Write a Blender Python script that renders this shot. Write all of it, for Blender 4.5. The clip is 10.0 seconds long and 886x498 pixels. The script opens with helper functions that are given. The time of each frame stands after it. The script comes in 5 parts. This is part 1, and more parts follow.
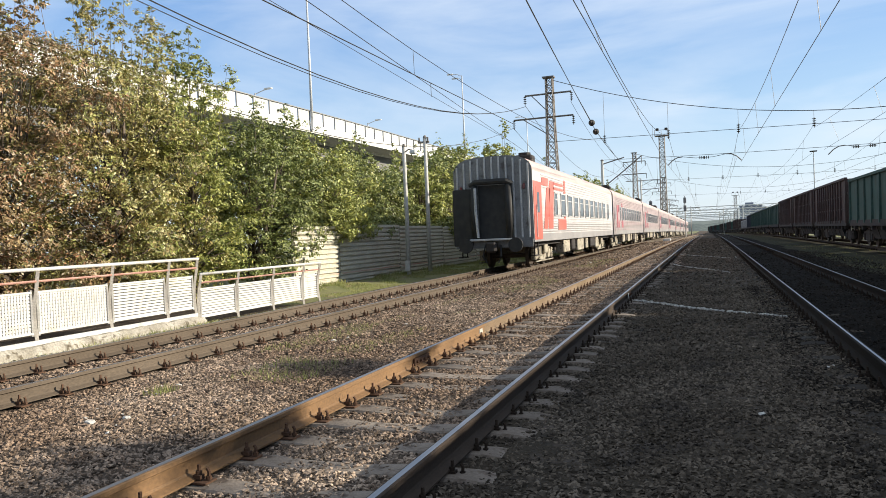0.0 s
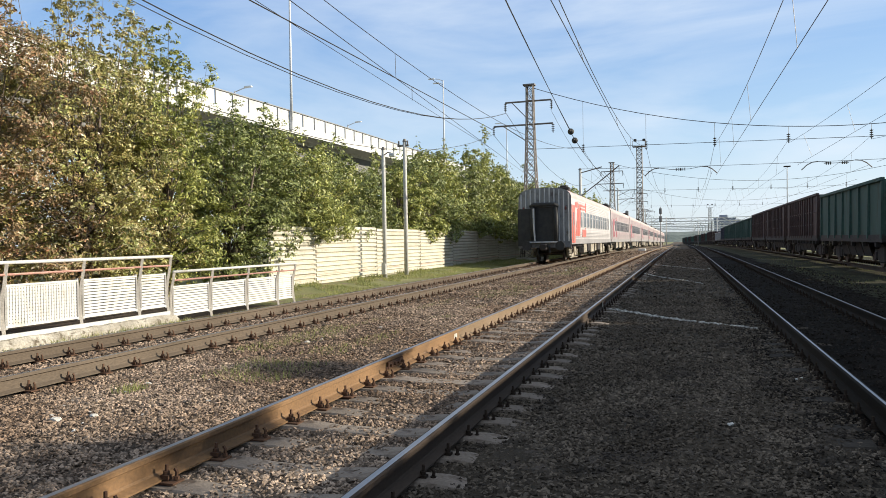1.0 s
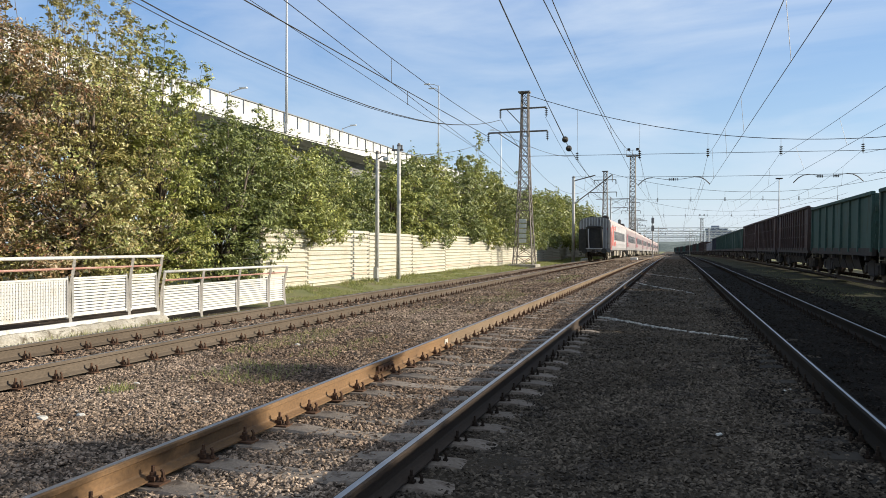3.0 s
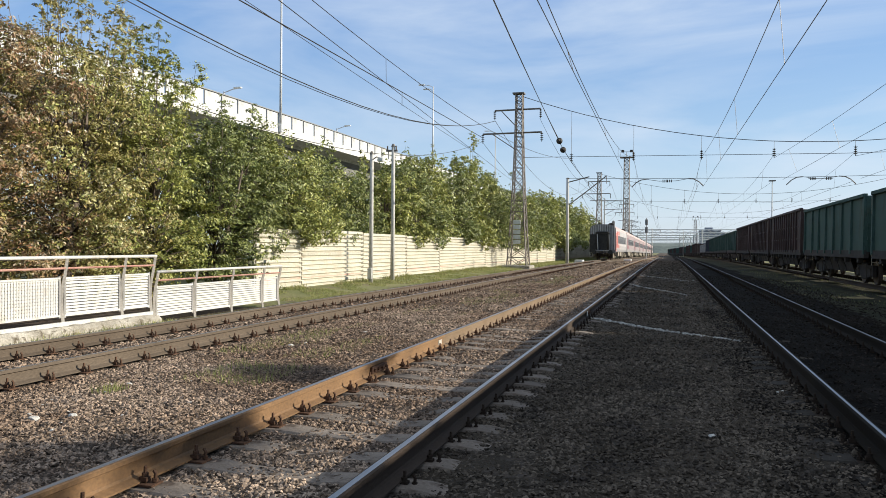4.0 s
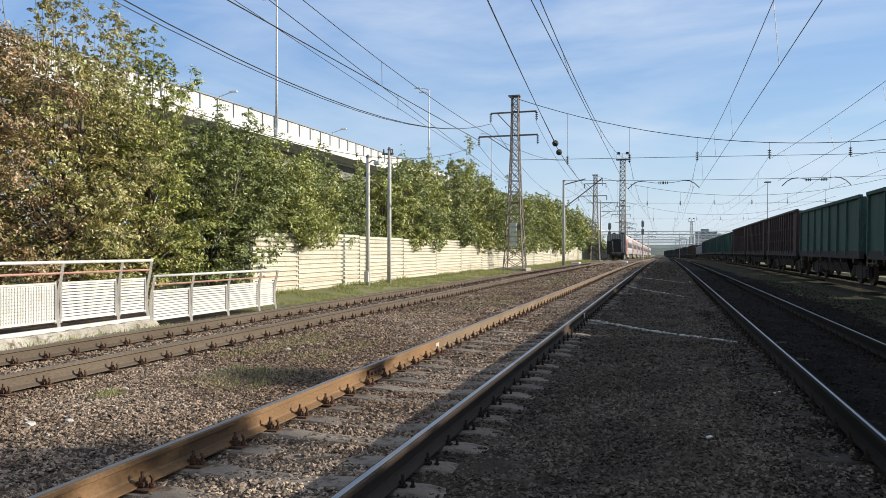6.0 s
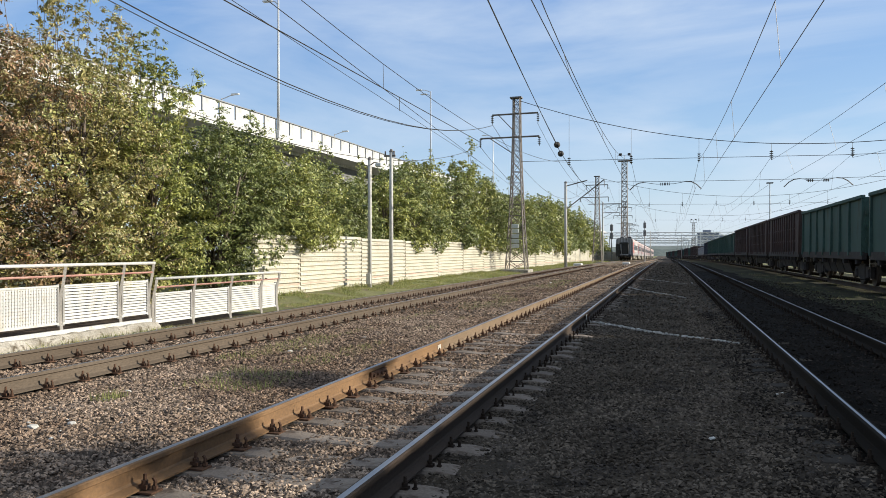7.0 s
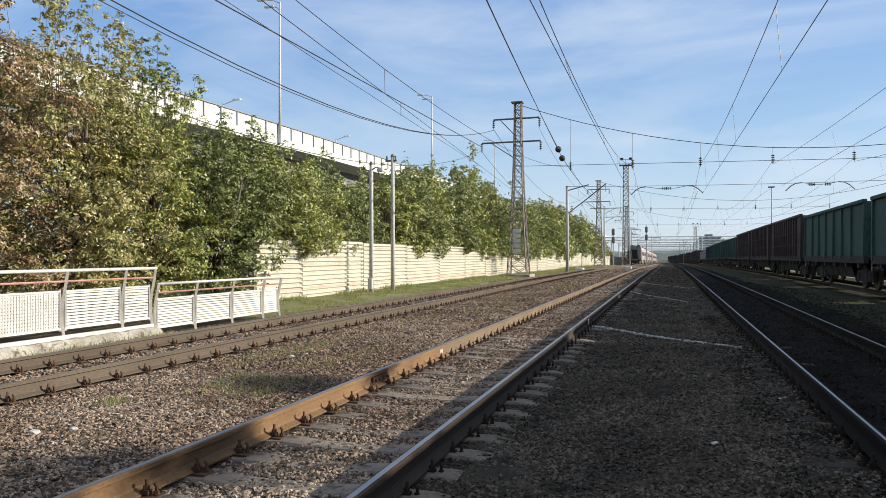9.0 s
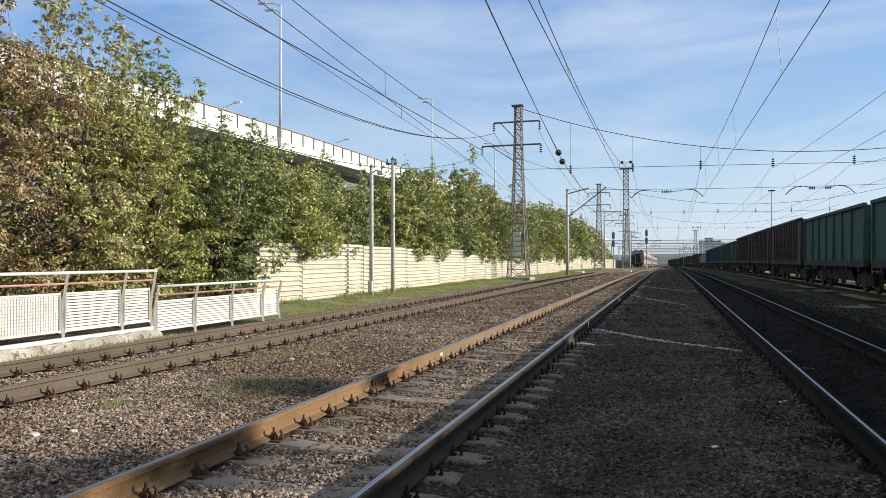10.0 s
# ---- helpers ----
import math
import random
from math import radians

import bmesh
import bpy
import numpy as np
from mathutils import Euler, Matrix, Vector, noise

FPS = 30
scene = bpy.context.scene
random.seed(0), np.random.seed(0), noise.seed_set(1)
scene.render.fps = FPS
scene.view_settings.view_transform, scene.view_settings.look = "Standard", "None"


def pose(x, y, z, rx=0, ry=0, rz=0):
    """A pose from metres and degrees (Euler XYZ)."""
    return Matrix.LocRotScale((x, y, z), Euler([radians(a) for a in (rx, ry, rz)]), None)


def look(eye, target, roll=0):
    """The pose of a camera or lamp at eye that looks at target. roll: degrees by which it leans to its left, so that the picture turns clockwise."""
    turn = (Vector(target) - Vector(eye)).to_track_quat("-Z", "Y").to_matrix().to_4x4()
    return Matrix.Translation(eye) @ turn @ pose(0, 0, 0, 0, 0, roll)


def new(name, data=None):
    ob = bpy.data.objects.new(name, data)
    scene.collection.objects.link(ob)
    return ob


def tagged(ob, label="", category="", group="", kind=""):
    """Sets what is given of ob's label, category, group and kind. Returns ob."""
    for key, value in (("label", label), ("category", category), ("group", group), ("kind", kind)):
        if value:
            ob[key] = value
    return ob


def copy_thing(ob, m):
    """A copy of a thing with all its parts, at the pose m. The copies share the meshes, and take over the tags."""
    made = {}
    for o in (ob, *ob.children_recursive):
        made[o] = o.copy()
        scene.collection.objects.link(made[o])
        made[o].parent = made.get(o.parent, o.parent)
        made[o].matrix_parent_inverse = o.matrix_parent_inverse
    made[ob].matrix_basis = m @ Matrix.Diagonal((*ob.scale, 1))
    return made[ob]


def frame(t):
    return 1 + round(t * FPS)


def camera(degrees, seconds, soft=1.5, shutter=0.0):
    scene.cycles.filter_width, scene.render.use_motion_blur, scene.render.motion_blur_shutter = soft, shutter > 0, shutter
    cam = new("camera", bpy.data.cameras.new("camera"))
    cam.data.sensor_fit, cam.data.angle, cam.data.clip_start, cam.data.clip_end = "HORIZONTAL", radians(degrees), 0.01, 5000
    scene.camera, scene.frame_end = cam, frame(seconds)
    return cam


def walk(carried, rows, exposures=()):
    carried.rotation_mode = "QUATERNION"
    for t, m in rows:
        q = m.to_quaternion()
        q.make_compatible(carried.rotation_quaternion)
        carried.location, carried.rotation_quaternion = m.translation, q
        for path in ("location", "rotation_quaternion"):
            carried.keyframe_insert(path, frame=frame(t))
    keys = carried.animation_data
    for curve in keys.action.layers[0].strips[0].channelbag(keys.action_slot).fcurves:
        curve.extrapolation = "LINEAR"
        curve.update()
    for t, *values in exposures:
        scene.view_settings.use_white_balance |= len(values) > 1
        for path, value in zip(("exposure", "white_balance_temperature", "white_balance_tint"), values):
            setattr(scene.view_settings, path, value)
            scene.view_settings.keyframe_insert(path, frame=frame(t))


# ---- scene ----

# the camera is held by hand at one spot between two tracks; z = 0 is the rail head, y runs along the tracks
cam = camera(61.42, 10.0, soft=0.75)
EYE = (0.0, 0.0, 1.37)
TURNS = [(0.0, 89.012, 2.405, 19.624), (0.5, 89.238, 1.496, 18.811), (1.0, 89.288, 0.843, 17.866),
         (1.5, 89.434, 0.398, 17.48), (2.0, 89.502, 0.019, 17.185), (2.5, 89.614, -0.195, 17.394),
         (4.0, 89.752, -0.465, 16.839), (4.5, 89.801, -0.399, 16.677), (5.0, 89.823, -0.334, 16.528),
         (5.5, 89.893, -0.262, 16.512), (7.0, 90.111, -0.009, 16.728), (7.5, 90.192, 0.022, 16.733),
         (8.0, 90.327, 0.103, 16.792), (8.5, 90.4, 0.093, 16.808), (9.0, 90.473, 0.091, 16.851),
         (9.5, 90.601, 0.082, 16.855), (10.0, 90.706, 0.0, 16.858)]
walk(cam, [(t, pose(*EYE, rx, ry, rz)) for t, rx, ry, rz in TURNS], exposures=[(0.0, 0.22, 6180, 8), (1.0, 0.17, 6180, 8), (2.5, 0.08, 6120, 8), (5.0, 0.0, 5960, 8), (10.0, 0.0, 5960, 8)])

# ---- light: low autumn sun from beyond the goods train ----
SUN_EL, SUN_AZ = radians(20.8), radians(19.0)        # azimuth from +x towards +y
sun_way = Vector((math.cos(SUN_AZ) * math.cos(SUN_EL), math.sin(SUN_AZ) * math.cos(SUN_EL), math.sin(SUN_EL)))
sun_data = bpy.data.lights.new("sun", "SUN")
sun_data.energy, sun_data.angle, sun_data.color = 7.5, radians(0.53), (1.0, 0.87, 0.68)
sun = new("sun", sun_data)
sun.matrix_world = look(sun_way * 300, (0, 0, 0))

world = bpy.data.worlds.new("sky")
scene.world = world
world.use_nodes = True
wn, wl = world.node_tree.nodes, world.node_tree.links
sky = wn.new("ShaderNodeTexSky")
sky.sky_type, sky.sun_disc = "NISHITA", False
sky.sun_elevation, sky.sun_rotation = SUN_EL, radians(90) - SUN_AZ
sky.air_density, sky.dust_density, sky.ozone_density = 1.15, 0.3, 1.6
wc = wn.new("ShaderNodeTexCoord")
wm = wn.new("ShaderNodeMapping")
wm.inputs["Scale"].default_value = (1.0, 1.0, 5.0)
wm.inputs["Rotation"].default_value = (0.25, 0.1, 0.5)
cirrus = wn.new("ShaderNodeTexNoise")
cirrus.inputs["Scale"].default_value, cirrus.inputs["Detail"].default_value = 1.9, 9.0
cirrus.inputs["Roughness"].default_value, cirrus.inputs["Distortion"].default_value = 0.55, 0.6
ramp = wn.new("ShaderNodeValToRGB")
ramp.color_ramp.elements[0].position, ramp.color_ramp.elements[1].position = 0.42, 0.74
ramp.color_ramp.elements[1].color = (0.72, 0.72, 0.72, 1)
wmix = wn.new("ShaderNodeMix")
wmix.data_type = "RGBA"
wmix.inputs["B"].default_value = (4.6, 4.9, 5.3, 1)
wl.new(wc.outputs["Generated"], wm.inputs["Vector"])
wl.new(wm.outputs["Vector"], cirrus.inputs["Vector"])
wl.new(cirrus.outputs["Fac"], ramp.inputs["Fac"])
wl.new(ramp.outputs["Color"], wmix.inputs["Factor"])
# haze whitens the sky towards the horizon
up = wn.new("ShaderNodeSeparateXYZ")
haze = wn.new("ShaderNodeValToRGB")
haze.color_ramp.elements[0].position, haze.color_ramp.elements[0].color = 0.0, (0.62, 0.73, 0.84, 1)
haze.color_ramp.elements[1].position, haze.color_ramp.elements[1].color = 0.62, (0.5, 0.52, 0.54, 1)
middle = haze.color_ramp.elements.new(0.12)
middle.color = (0.45, 0.61, 0.83, 1)
higher = haze.color_ramp.elements.new(0.34)
higher.color = (0.2, 0.37, 0.74, 1)
lift = wn.new("ShaderNodeVectorMath")
lift.operation = "SCALE"
lift.inputs["Scale"].default_value = 5.6
veil = wn.new("ShaderNodeMix")
veil.data_type = "RGBA"
veil.inputs["Factor"].default_value = 0.72
wl.new(wc.outputs["Generated"], up.inputs["Vector"])
wl.new(up.outputs["Z"], haze.inputs["Fac"])
wl.new(haze.outputs["Color"], lift.inputs["Vector"])
wl.new(sky.outputs["Color"], veil.inputs["A"])
wl.new(lift.outputs["Vector"], veil.inputs["B"])
wl.new(veil.outputs["Result"], wmix.inputs["A"])
wl.new(wmix.outputs["Result"], wn["Background"].inputs["Color"])
wn["Background"].inputs["Strength"].default_value = 0.165

# ---- materials ----
def mat(name, a, b, rough=0.8, metal=0.0, scale=4.0, fine=40.0, bump=0.3, c=None, spec=0.4, island=0.0, each=0.0,
        stretch=(1, 1, 1), depth=0.01, through_light=0.0, patch=None, patch_scale=0.5):
    """Two colours mixed by a coarse noise, a third in spots, value shifts by a fine noise, relief by both."""
    m = bpy.data.materials.new(name)
    m.use_nodes = True
    n, l = m.node_tree.nodes, m.node_tree.links
    bsdf = n["Principled BSDF"]
    co = n.new("ShaderNodeTexCoord")
    mp = n.new("ShaderNodeMapping")
    mp.inputs["Scale"].default_value = stretch
    l.new(co.outputs["Object"], mp.inputs["Vector"])

    def noise_node(s, d=6.0):
        x = n.new("ShaderNodeTexNoise")
        x.inputs["Scale"].default_value, x.inputs["Detail"].default_value = s, d
        l.new(mp.outputs["Vector"], x.inputs["Vector"])
        return x

    def mixed(fac, x, y, mode="MIX"):
        k = n.new("ShaderNodeMix")
        k.data_type, k.blend_type = "RGBA", mode
        for socket, v in (("Factor", fac), ("A", x), ("B", y)):
            if isinstance(v, (int, float)):
                k.inputs[socket].default_value = v
            elif isinstance(v, tuple):
                k.inputs[socket].default_value = (*v, 1)
            else:
                l.new(v, k.inputs[socket])
        return k.outputs["Result"]

    def span(v, lo, hi, out0=0.0, out1=1.0):
        k = n.new("ShaderNodeMapRange")
        for socket, value in (("From Min", lo), ("From Max", hi), ("To Min", out0), ("To Max", out1)):
            k.inputs[socket].default_value = value
        l.new(v, k.inputs["Value"])
        return k.outputs["Result"]

    n1, n2 = noise_node(scale), noise_node(fine, 4.0)
    col = mixed(span(n1.outputs["Fac"], 0.35, 0.65), a, b)
    if c:
        n3 = noise_node(scale * 2.7)
        col = mixed(span(n3.outputs["Fac"], 0.56, 0.68), col, c)
    if patch:
        n4 = noise_node(patch_scale, 5.0)
        col = mixed(span(n4.outputs["Fac"], 0.42, 0.56, 0.0, 0.85), col, patch)
    shade = n.new("ShaderNodeHueSaturation")
    l.new(col, shade.inputs["Color"])
    value = span(n2.outputs["Fac"], 0.3, 0.7, 0.78, 1.22)
    l.new(value, shade.inputs["Value"])
    col = shade.outputs["Color"]
    for amount, source in ((island, "Random Per Island"), (each, "Random")):
        if amount:
            g = n.new("ShaderNodeNewGeometry" if source == "Random Per Island" else "ShaderNodeObjectInfo")
            hv = n.new("ShaderNodeHueSaturation")
            l.new(span(g.outputs[source], 0, 1, 1 - amount, 1 + amount), hv.inputs["Value"])
            l.new(col, hv.inputs["Color"])
            col = hv.outputs["Color"]
    l.new(col, bsdf.inputs["Base Color"])
    l.new(span(n2.outputs["Fac"], 0.3, 0.7, max(rough - 0.1, 0.03), min(rough + 0.1, 1)), bsdf.inputs["Roughness"])
    bsdf.inputs["Metallic"].default_value = metal
    bsdf.inputs["Specular IOR Level"].default_value = spec
    if bump:
        bp = n.new("ShaderNodeBump")
        bp.inputs["Strength"].default_value, bp.inputs["Distance"].default_value = bump, depth
        l.new(n2.outputs["Fac"], bp.inputs["Height"])
        l.new(bp.outputs["Normal"], bsdf.inputs["Normal"])
    if through_light:
        tr = n.new("ShaderNodeBsdfTranslucent")
        l.new(col, tr.inputs["Color"])
        ms = n.new("ShaderNodeMixShader")
        ms.inputs["Fac"].default_value = through_light
        l.new(bsdf.outputs["BSDF"], ms.inputs[1])
        l.new(tr.outputs["BSDF"], ms.inputs[2])
        l.new(ms.outputs["Shader"], n["Material Output"].inputs["Surface"])
    return m


def leaf_mat(name, shades):
    """Leaves: each takes a shade of its own, with some light coming through."""
    m = mat(name, shades[0], shades[1], rough=0.42, scale=0.8, fine=9.0, bump=0.0, spec=0.5, island=0.5, through_light=0.2)
    n, l = m.node_tree.nodes, m.node_tree.links
    g = n.new("ShaderNodeNewGeometry")
    r = n.new("ShaderNodeValToRGB")
    r.color_ramp.interpolation = "CONSTANT"
    for i in range(len(shades) - 2):
        r.color_ramp.elements.new(0.5)
    for i, s in enumerate(shades):
        r.color_ramp.elements[i].position = i / len(shades)
        r.color_ramp.elements[i].color = (*s, 1)
    l.new(g.outputs["Random Per Island"], r.inputs["Fac"])
    first = [k for k in n if k.bl_idname == "ShaderNodeMix"][0]
    l.new(r.outputs["Color"], first.inputs["A"])
    return m


def glass_mat(name, tint, rough=0.05):
    m = mat(name, tint, tint, rough=rough, bump=0.0, spec=0.9)
    return m


M = {}
M["ballast"] = mat("ballast_ground", (0.07, 0.054, 0.042), (0.12, 0.093, 0.072), rough=0.95, scale=0.7, fine=34, bump=1.0, c=(0.05, 0.04, 0.032), spec=0.15, depth=0.04)
M["stone"] = mat("ballast_stone", (0.225, 0.169, 0.126), (0.325, 0.25, 0.19), rough=0.9, scale=0.8, fine=60, bump=0.4, c=(0.12, 0.085, 0.062), spec=0.2, island=0.75, patch=(0.172, 0.12, 0.084), patch_scale=0.34)
# finer gravel and soil right of the rusty track, wagon shade painted into the colours
M["fines"] = mat("shade_dark_gravel", (0.042, 0.034, 0.025), (0.072, 0.058, 0.043), rough=0.95, scale=1.3, fine=45, bump=1.0, c=(0.1, 0.082, 0.068), spec=0.1, depth=0.03)
M["shade_soil"] = mat("shade_dark_soil", (0.008, 0.0066, 0.0054), (0.015, 0.0125, 0.0102), rough=0.97, scale=1.1, fine=40, bump=1.0, c=(0.023, 0.019, 0.0155), spec=0.04, depth=0.03)
M["chips"] = mat("shade_dark_chip", (0.078, 0.063, 0.048), (0.13, 0.106, 0.082), rough=0.92, scale=0.9, fine=50, bump=0.4, c=(0.06, 0.05, 0.042), spec=0.12, island=0.65)
M["pale"] = mat("pale_stone", (0.42, 0.4, 0.36), (0.56, 0.54, 0.5), rough=0.85, scale=6, fine=60, island=0.2)
M["sleeper"] = mat("sleeper_concrete", (0.15, 0.122, 0.098), (0.21, 0.176, 0.145), rough=0.9, scale=3.5, fine=60, c=(0.070, 0.050, 0.037), each=0.2)
# sleeper concrete again, with the shade near the wagons painted in
M["sleeper_shade"] = mat("sleeper_shade", (0.028, 0.024, 0.02), (0.045, 0.039, 0.033), rough=0.95, scale=3.5, fine=60, each=0.2, spec=0.1)
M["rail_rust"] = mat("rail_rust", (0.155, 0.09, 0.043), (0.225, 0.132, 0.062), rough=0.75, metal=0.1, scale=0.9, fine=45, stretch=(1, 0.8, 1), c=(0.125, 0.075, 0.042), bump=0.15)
M["rail_brown"] = mat("rail_brown", (0.15, 0.106, 0.066), (0.2, 0.145, 0.096), rough=0.8, scale=1.6, fine=60, stretch=(1, 0.5, 1), spec=0.2)
# darkest rail colour, with the shade on the third track's rails painted in
M["rail_shade_deep"] = mat("rail_painted_shade", (0.018, 0.015, 0.012), (0.03, 0.024, 0.019), rough=0.9, scale=1.6, fine=70, stretch=(1, 0.3, 1), spec=0.08)
M["rail_dark"] = mat("rail_dark", (0.088, 0.068, 0.05), (0.122, 0.096, 0.072), rough=0.8, scale=1.6, fine=70, stretch=(1, 0.3, 1), spec=0.2)
# brown rail steel darkened in colour for rails standing in shade
M["rail_shade"] = mat("rail_shade_brown", (0.045, 0.034, 0.026), (0.07, 0.052, 0.04), rough=0.85, scale=1.6, fine=70, stretch=(1, 0.3, 1), spec=0.15)
M["parapet"] = mat("parapet_panel", (0.49, 0.49, 0.48), (0.55, 0.55, 0.535), rough=0.5, scale=0.3, fine=1.2, bump=0.05)
M["parapet_post"] = mat("parapet_post", (0.2, 0.2, 0.21), (0.26, 0.26, 0.26), rough=0.5, bump=0.05)
M["rail_top"] = mat("rail_polished", (0.3, 0.3, 0.32), (0.42, 0.42, 0.43), rough=0.45, metal=1.0, scale=3, fine=60, stretch=(1, 0.02, 1), bump=0.05)
# clip iron again, darkened in colour for the shaded rails
M["clip_shade"] = mat("clip_shade_iron", (0.03, 0.022, 0.017), (0.05, 0.036, 0.027), rough=0.9, scale=9, fine=90, spec=0.1)
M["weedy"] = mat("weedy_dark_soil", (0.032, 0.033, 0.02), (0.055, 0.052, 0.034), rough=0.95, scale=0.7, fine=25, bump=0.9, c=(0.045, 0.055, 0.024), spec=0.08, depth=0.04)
# grit whose near-black colour stands for the shade beside the wagons
M["shade_grit"] = mat("coal_grit", (0.02, 0.017, 0.014), (0.036, 0.03, 0.025), rough=0.95, scale=0.9, fine=50, bump=0.4, c=(0.05, 0.042, 0.034), spec=0.08, island=0.5)
M["clip"] = mat("clip_iron", (0.07, 0.04, 0.026), (0.115, 0.064, 0.04), rough=0.85, scale=9, fine=90, spec=0.2)
M["white"] = mat("white_paint", (0.512, 0.505, 0.479), (0.551, 0.545, 0.518), rough=0.5, scale=1.5, fine=30, bump=0.08, c=(0.459, 0.433, 0.381))
M["post"] = mat("grey_post_paint", (0.42, 0.385, 0.335), (0.53, 0.49, 0.43), rough=0.5, scale=3, fine=40, bump=0.1)
M["frame_grey"] = mat("grey_frame_steel", (0.240, 0.232, 0.220), (0.304, 0.296, 0.280), rough=0.5, scale=3, fine=40, bump=0.1)
M["pink"] = mat("faded_red_rail", (0.33, 0.16, 0.125), (0.43, 0.25, 0.2), rough=0.6, scale=3, fine=40, bump=0.1)
M["stripe"] = mat("faded_red_stripe", (0.46, 0.27, 0.21), (0.52, 0.38, 0.3), rough=0.6, scale=1.2, fine=30, bump=0.05, c=(0.5, 0.46, 0.38))
M["kerb"] = mat("kerb_concrete", (0.26, 0.235, 0.19), (0.43, 0.4, 0.345), rough=0.9, scale=3.4, fine=30, c=(0.12, 0.1, 0.072), bump=0.6, depth=0.03)
M["fence"] = mat("cream_fence_sheet", (0.5, 0.47, 0.385), (0.56, 0.53, 0.44), rough=0.55, scale=0.7, fine=14, bump=0.06, c=(0.48, 0.43, 0.34))
M["fence_post"] = mat("fence_post_steel", (0.3, 0.28, 0.24), (0.4, 0.37, 0.31), rough=0.6, scale=3, fine=40)
M["grass"] = mat("grass_blade", (0.2, 0.225, 0.07), (0.31, 0.315, 0.115), rough=0.8, scale=0.8, fine=8, bump=0, c=(0.375, 0.312, 0.175), island=0.35, through_light=0.25)
M["verge"] = mat("verge_soil", (0.15, 0.165, 0.06), (0.21, 0.2, 0.085), rough=0.95, scale=0.6, fine=18, bump=0.8, depth=0.05, c=(0.17, 0.13, 0.09))
M["bridge"] = mat("bridge_white", (0.55, 0.543, 0.522), (0.6, 0.59, 0.57), rough=0.6, scale=0.25, fine=5, bump=0.1, c=(0.462, 0.449, 0.422))
# concrete below the deck, its colour lowered for the shade there
M["bridge_dark"] = mat("bridge_shaded_concrete", (0.13, 0.128, 0.125), (0.19, 0.187, 0.18), rough=0.9, scale=0.4, fine=8)
M["steel"] = mat("galvanised_mast", (0.143, 0.128, 0.116), (0.210, 0.188, 0.173), rough=0.6, metal=0.3, scale=2.5, fine=30, c=(0.112, 0.071, 0.045))
M["pole"] = mat("pole_concrete", (0.42, 0.41, 0.38), (0.52, 0.51, 0.48), rough=0.85, scale=1.2, fine=30, stretch=(1, 1, 0.3))
M["lamp_pole"] = mat("lamp_pole_steel", (0.5, 0.51, 0.53), (0.58, 0.59, 0.6), rough=0.5, metal=0.2, scale=1, fine=20, bump=0.05)
M["wire"] = mat("wire_copper", (0.055, 0.05, 0.045), (0.08, 0.07, 0.06), rough=0.5, metal=0.5, bump=0)
M["insulator"] = mat("insulator_glass", (0.05, 0.045, 0.04), (0.09, 0.08, 0.07), rough=0.25, bump=0)
M["signal_grey"] = mat("signal_grey_paint", (0.16, 0.16, 0.16), (0.22, 0.22, 0.22), rough=0.7, scale=3, fine=30)
M["black"] = mat("black_rubber", (0.02, 0.02, 0.02), (0.035, 0.033, 0.03), rough=0.7, scale=4, fine=30)
M["w_green"] = mat("wagon_green", (0.044, 0.082, 0.07), (0.06, 0.106, 0.092), rough=0.75, scale=0.9, fine=16, c=(0.05, 0.07, 0.056), bump=0.25, stretch=(1, 1, 0.4), spec=0.25)
M["w_brown"] = mat("wagon_brown", (0.045, 0.026, 0.023), (0.064, 0.039, 0.035), rough=0.7, scale=0.9, fine=16, c=(0.028, 0.02, 0.018), bump=0.25, stretch=(1, 1, 0.4))
M["w_pale"] = mat("wagon_pale_grey", (0.3, 0.31, 0.32), (0.4, 0.41, 0.42), rough=0.7, scale=0.9, fine=16, c=(0.22, 0.2, 0.19), bump=0.2)
M["w_blue"] = mat("wagon_blue", (0.036, 0.042, 0.062), (0.05, 0.058, 0.082), rough=0.75, scale=0.9, fine=16, bump=0.25)
M["under"] = mat("underframe_black", (0.025, 0.021, 0.019), (0.042, 0.035, 0.032), rough=0.8, scale=3, fine=40)
M["under_dust"] = mat("underframe_dust", (0.27, 0.24, 0.19), (0.42, 0.38, 0.3), rough=0.85, scale=3, fine=30, c=(0.06, 0.05, 0.042))
M["wheel"] = mat("wheel_steel", (0.060, 0.045, 0.035), (0.090, 0.070, 0.055), rough=0.6, metal=0.4, scale=6, fine=40)
M["load"] = mat("scrap_load", (0.1, 0.075, 0.06), (0.16, 0.12, 0.09), rough=0.9, scale=2, fine=20)
M["c_grey"] = mat("coach_grey", (0.47, 0.445, 0.44), (0.53, 0.505, 0.495), rough=0.42, scale=0.8, fine=18, bump=0.05, c=(0.44, 0.405, 0.395), stretch=(1, 0.4, 1))
# reddish grey of the farther coaches, also dulled for haze and shade
M["c_mauve"] = mat("coach_dull_grey", (0.34, 0.27, 0.27), (0.4, 0.32, 0.315), rough=0.45, scale=0.8, fine=18, bump=0.05, c=(0.234, 0.179, 0.179), stretch=(1, 0.4, 1))
M["c_low"] = mat("coach_lower_grey", (0.24, 0.23, 0.23), (0.31, 0.295, 0.29), rough=0.5, scale=0.8, fine=18, bump=0.05)
M["c_red"] = mat("coach_red", (0.5, 0.12, 0.09), (0.58, 0.15, 0.115), rough=0.42, scale=0.8, fine=18, bump=0.05)
# red of the farther coaches with haze and shade mixed into the colour
M["c_red_hazed"] = mat("coach_hazed_red", (0.36, 0.09, 0.11), (0.42, 0.12, 0.14), rough=0.45, scale=0.8, fine=18, bump=0.05)
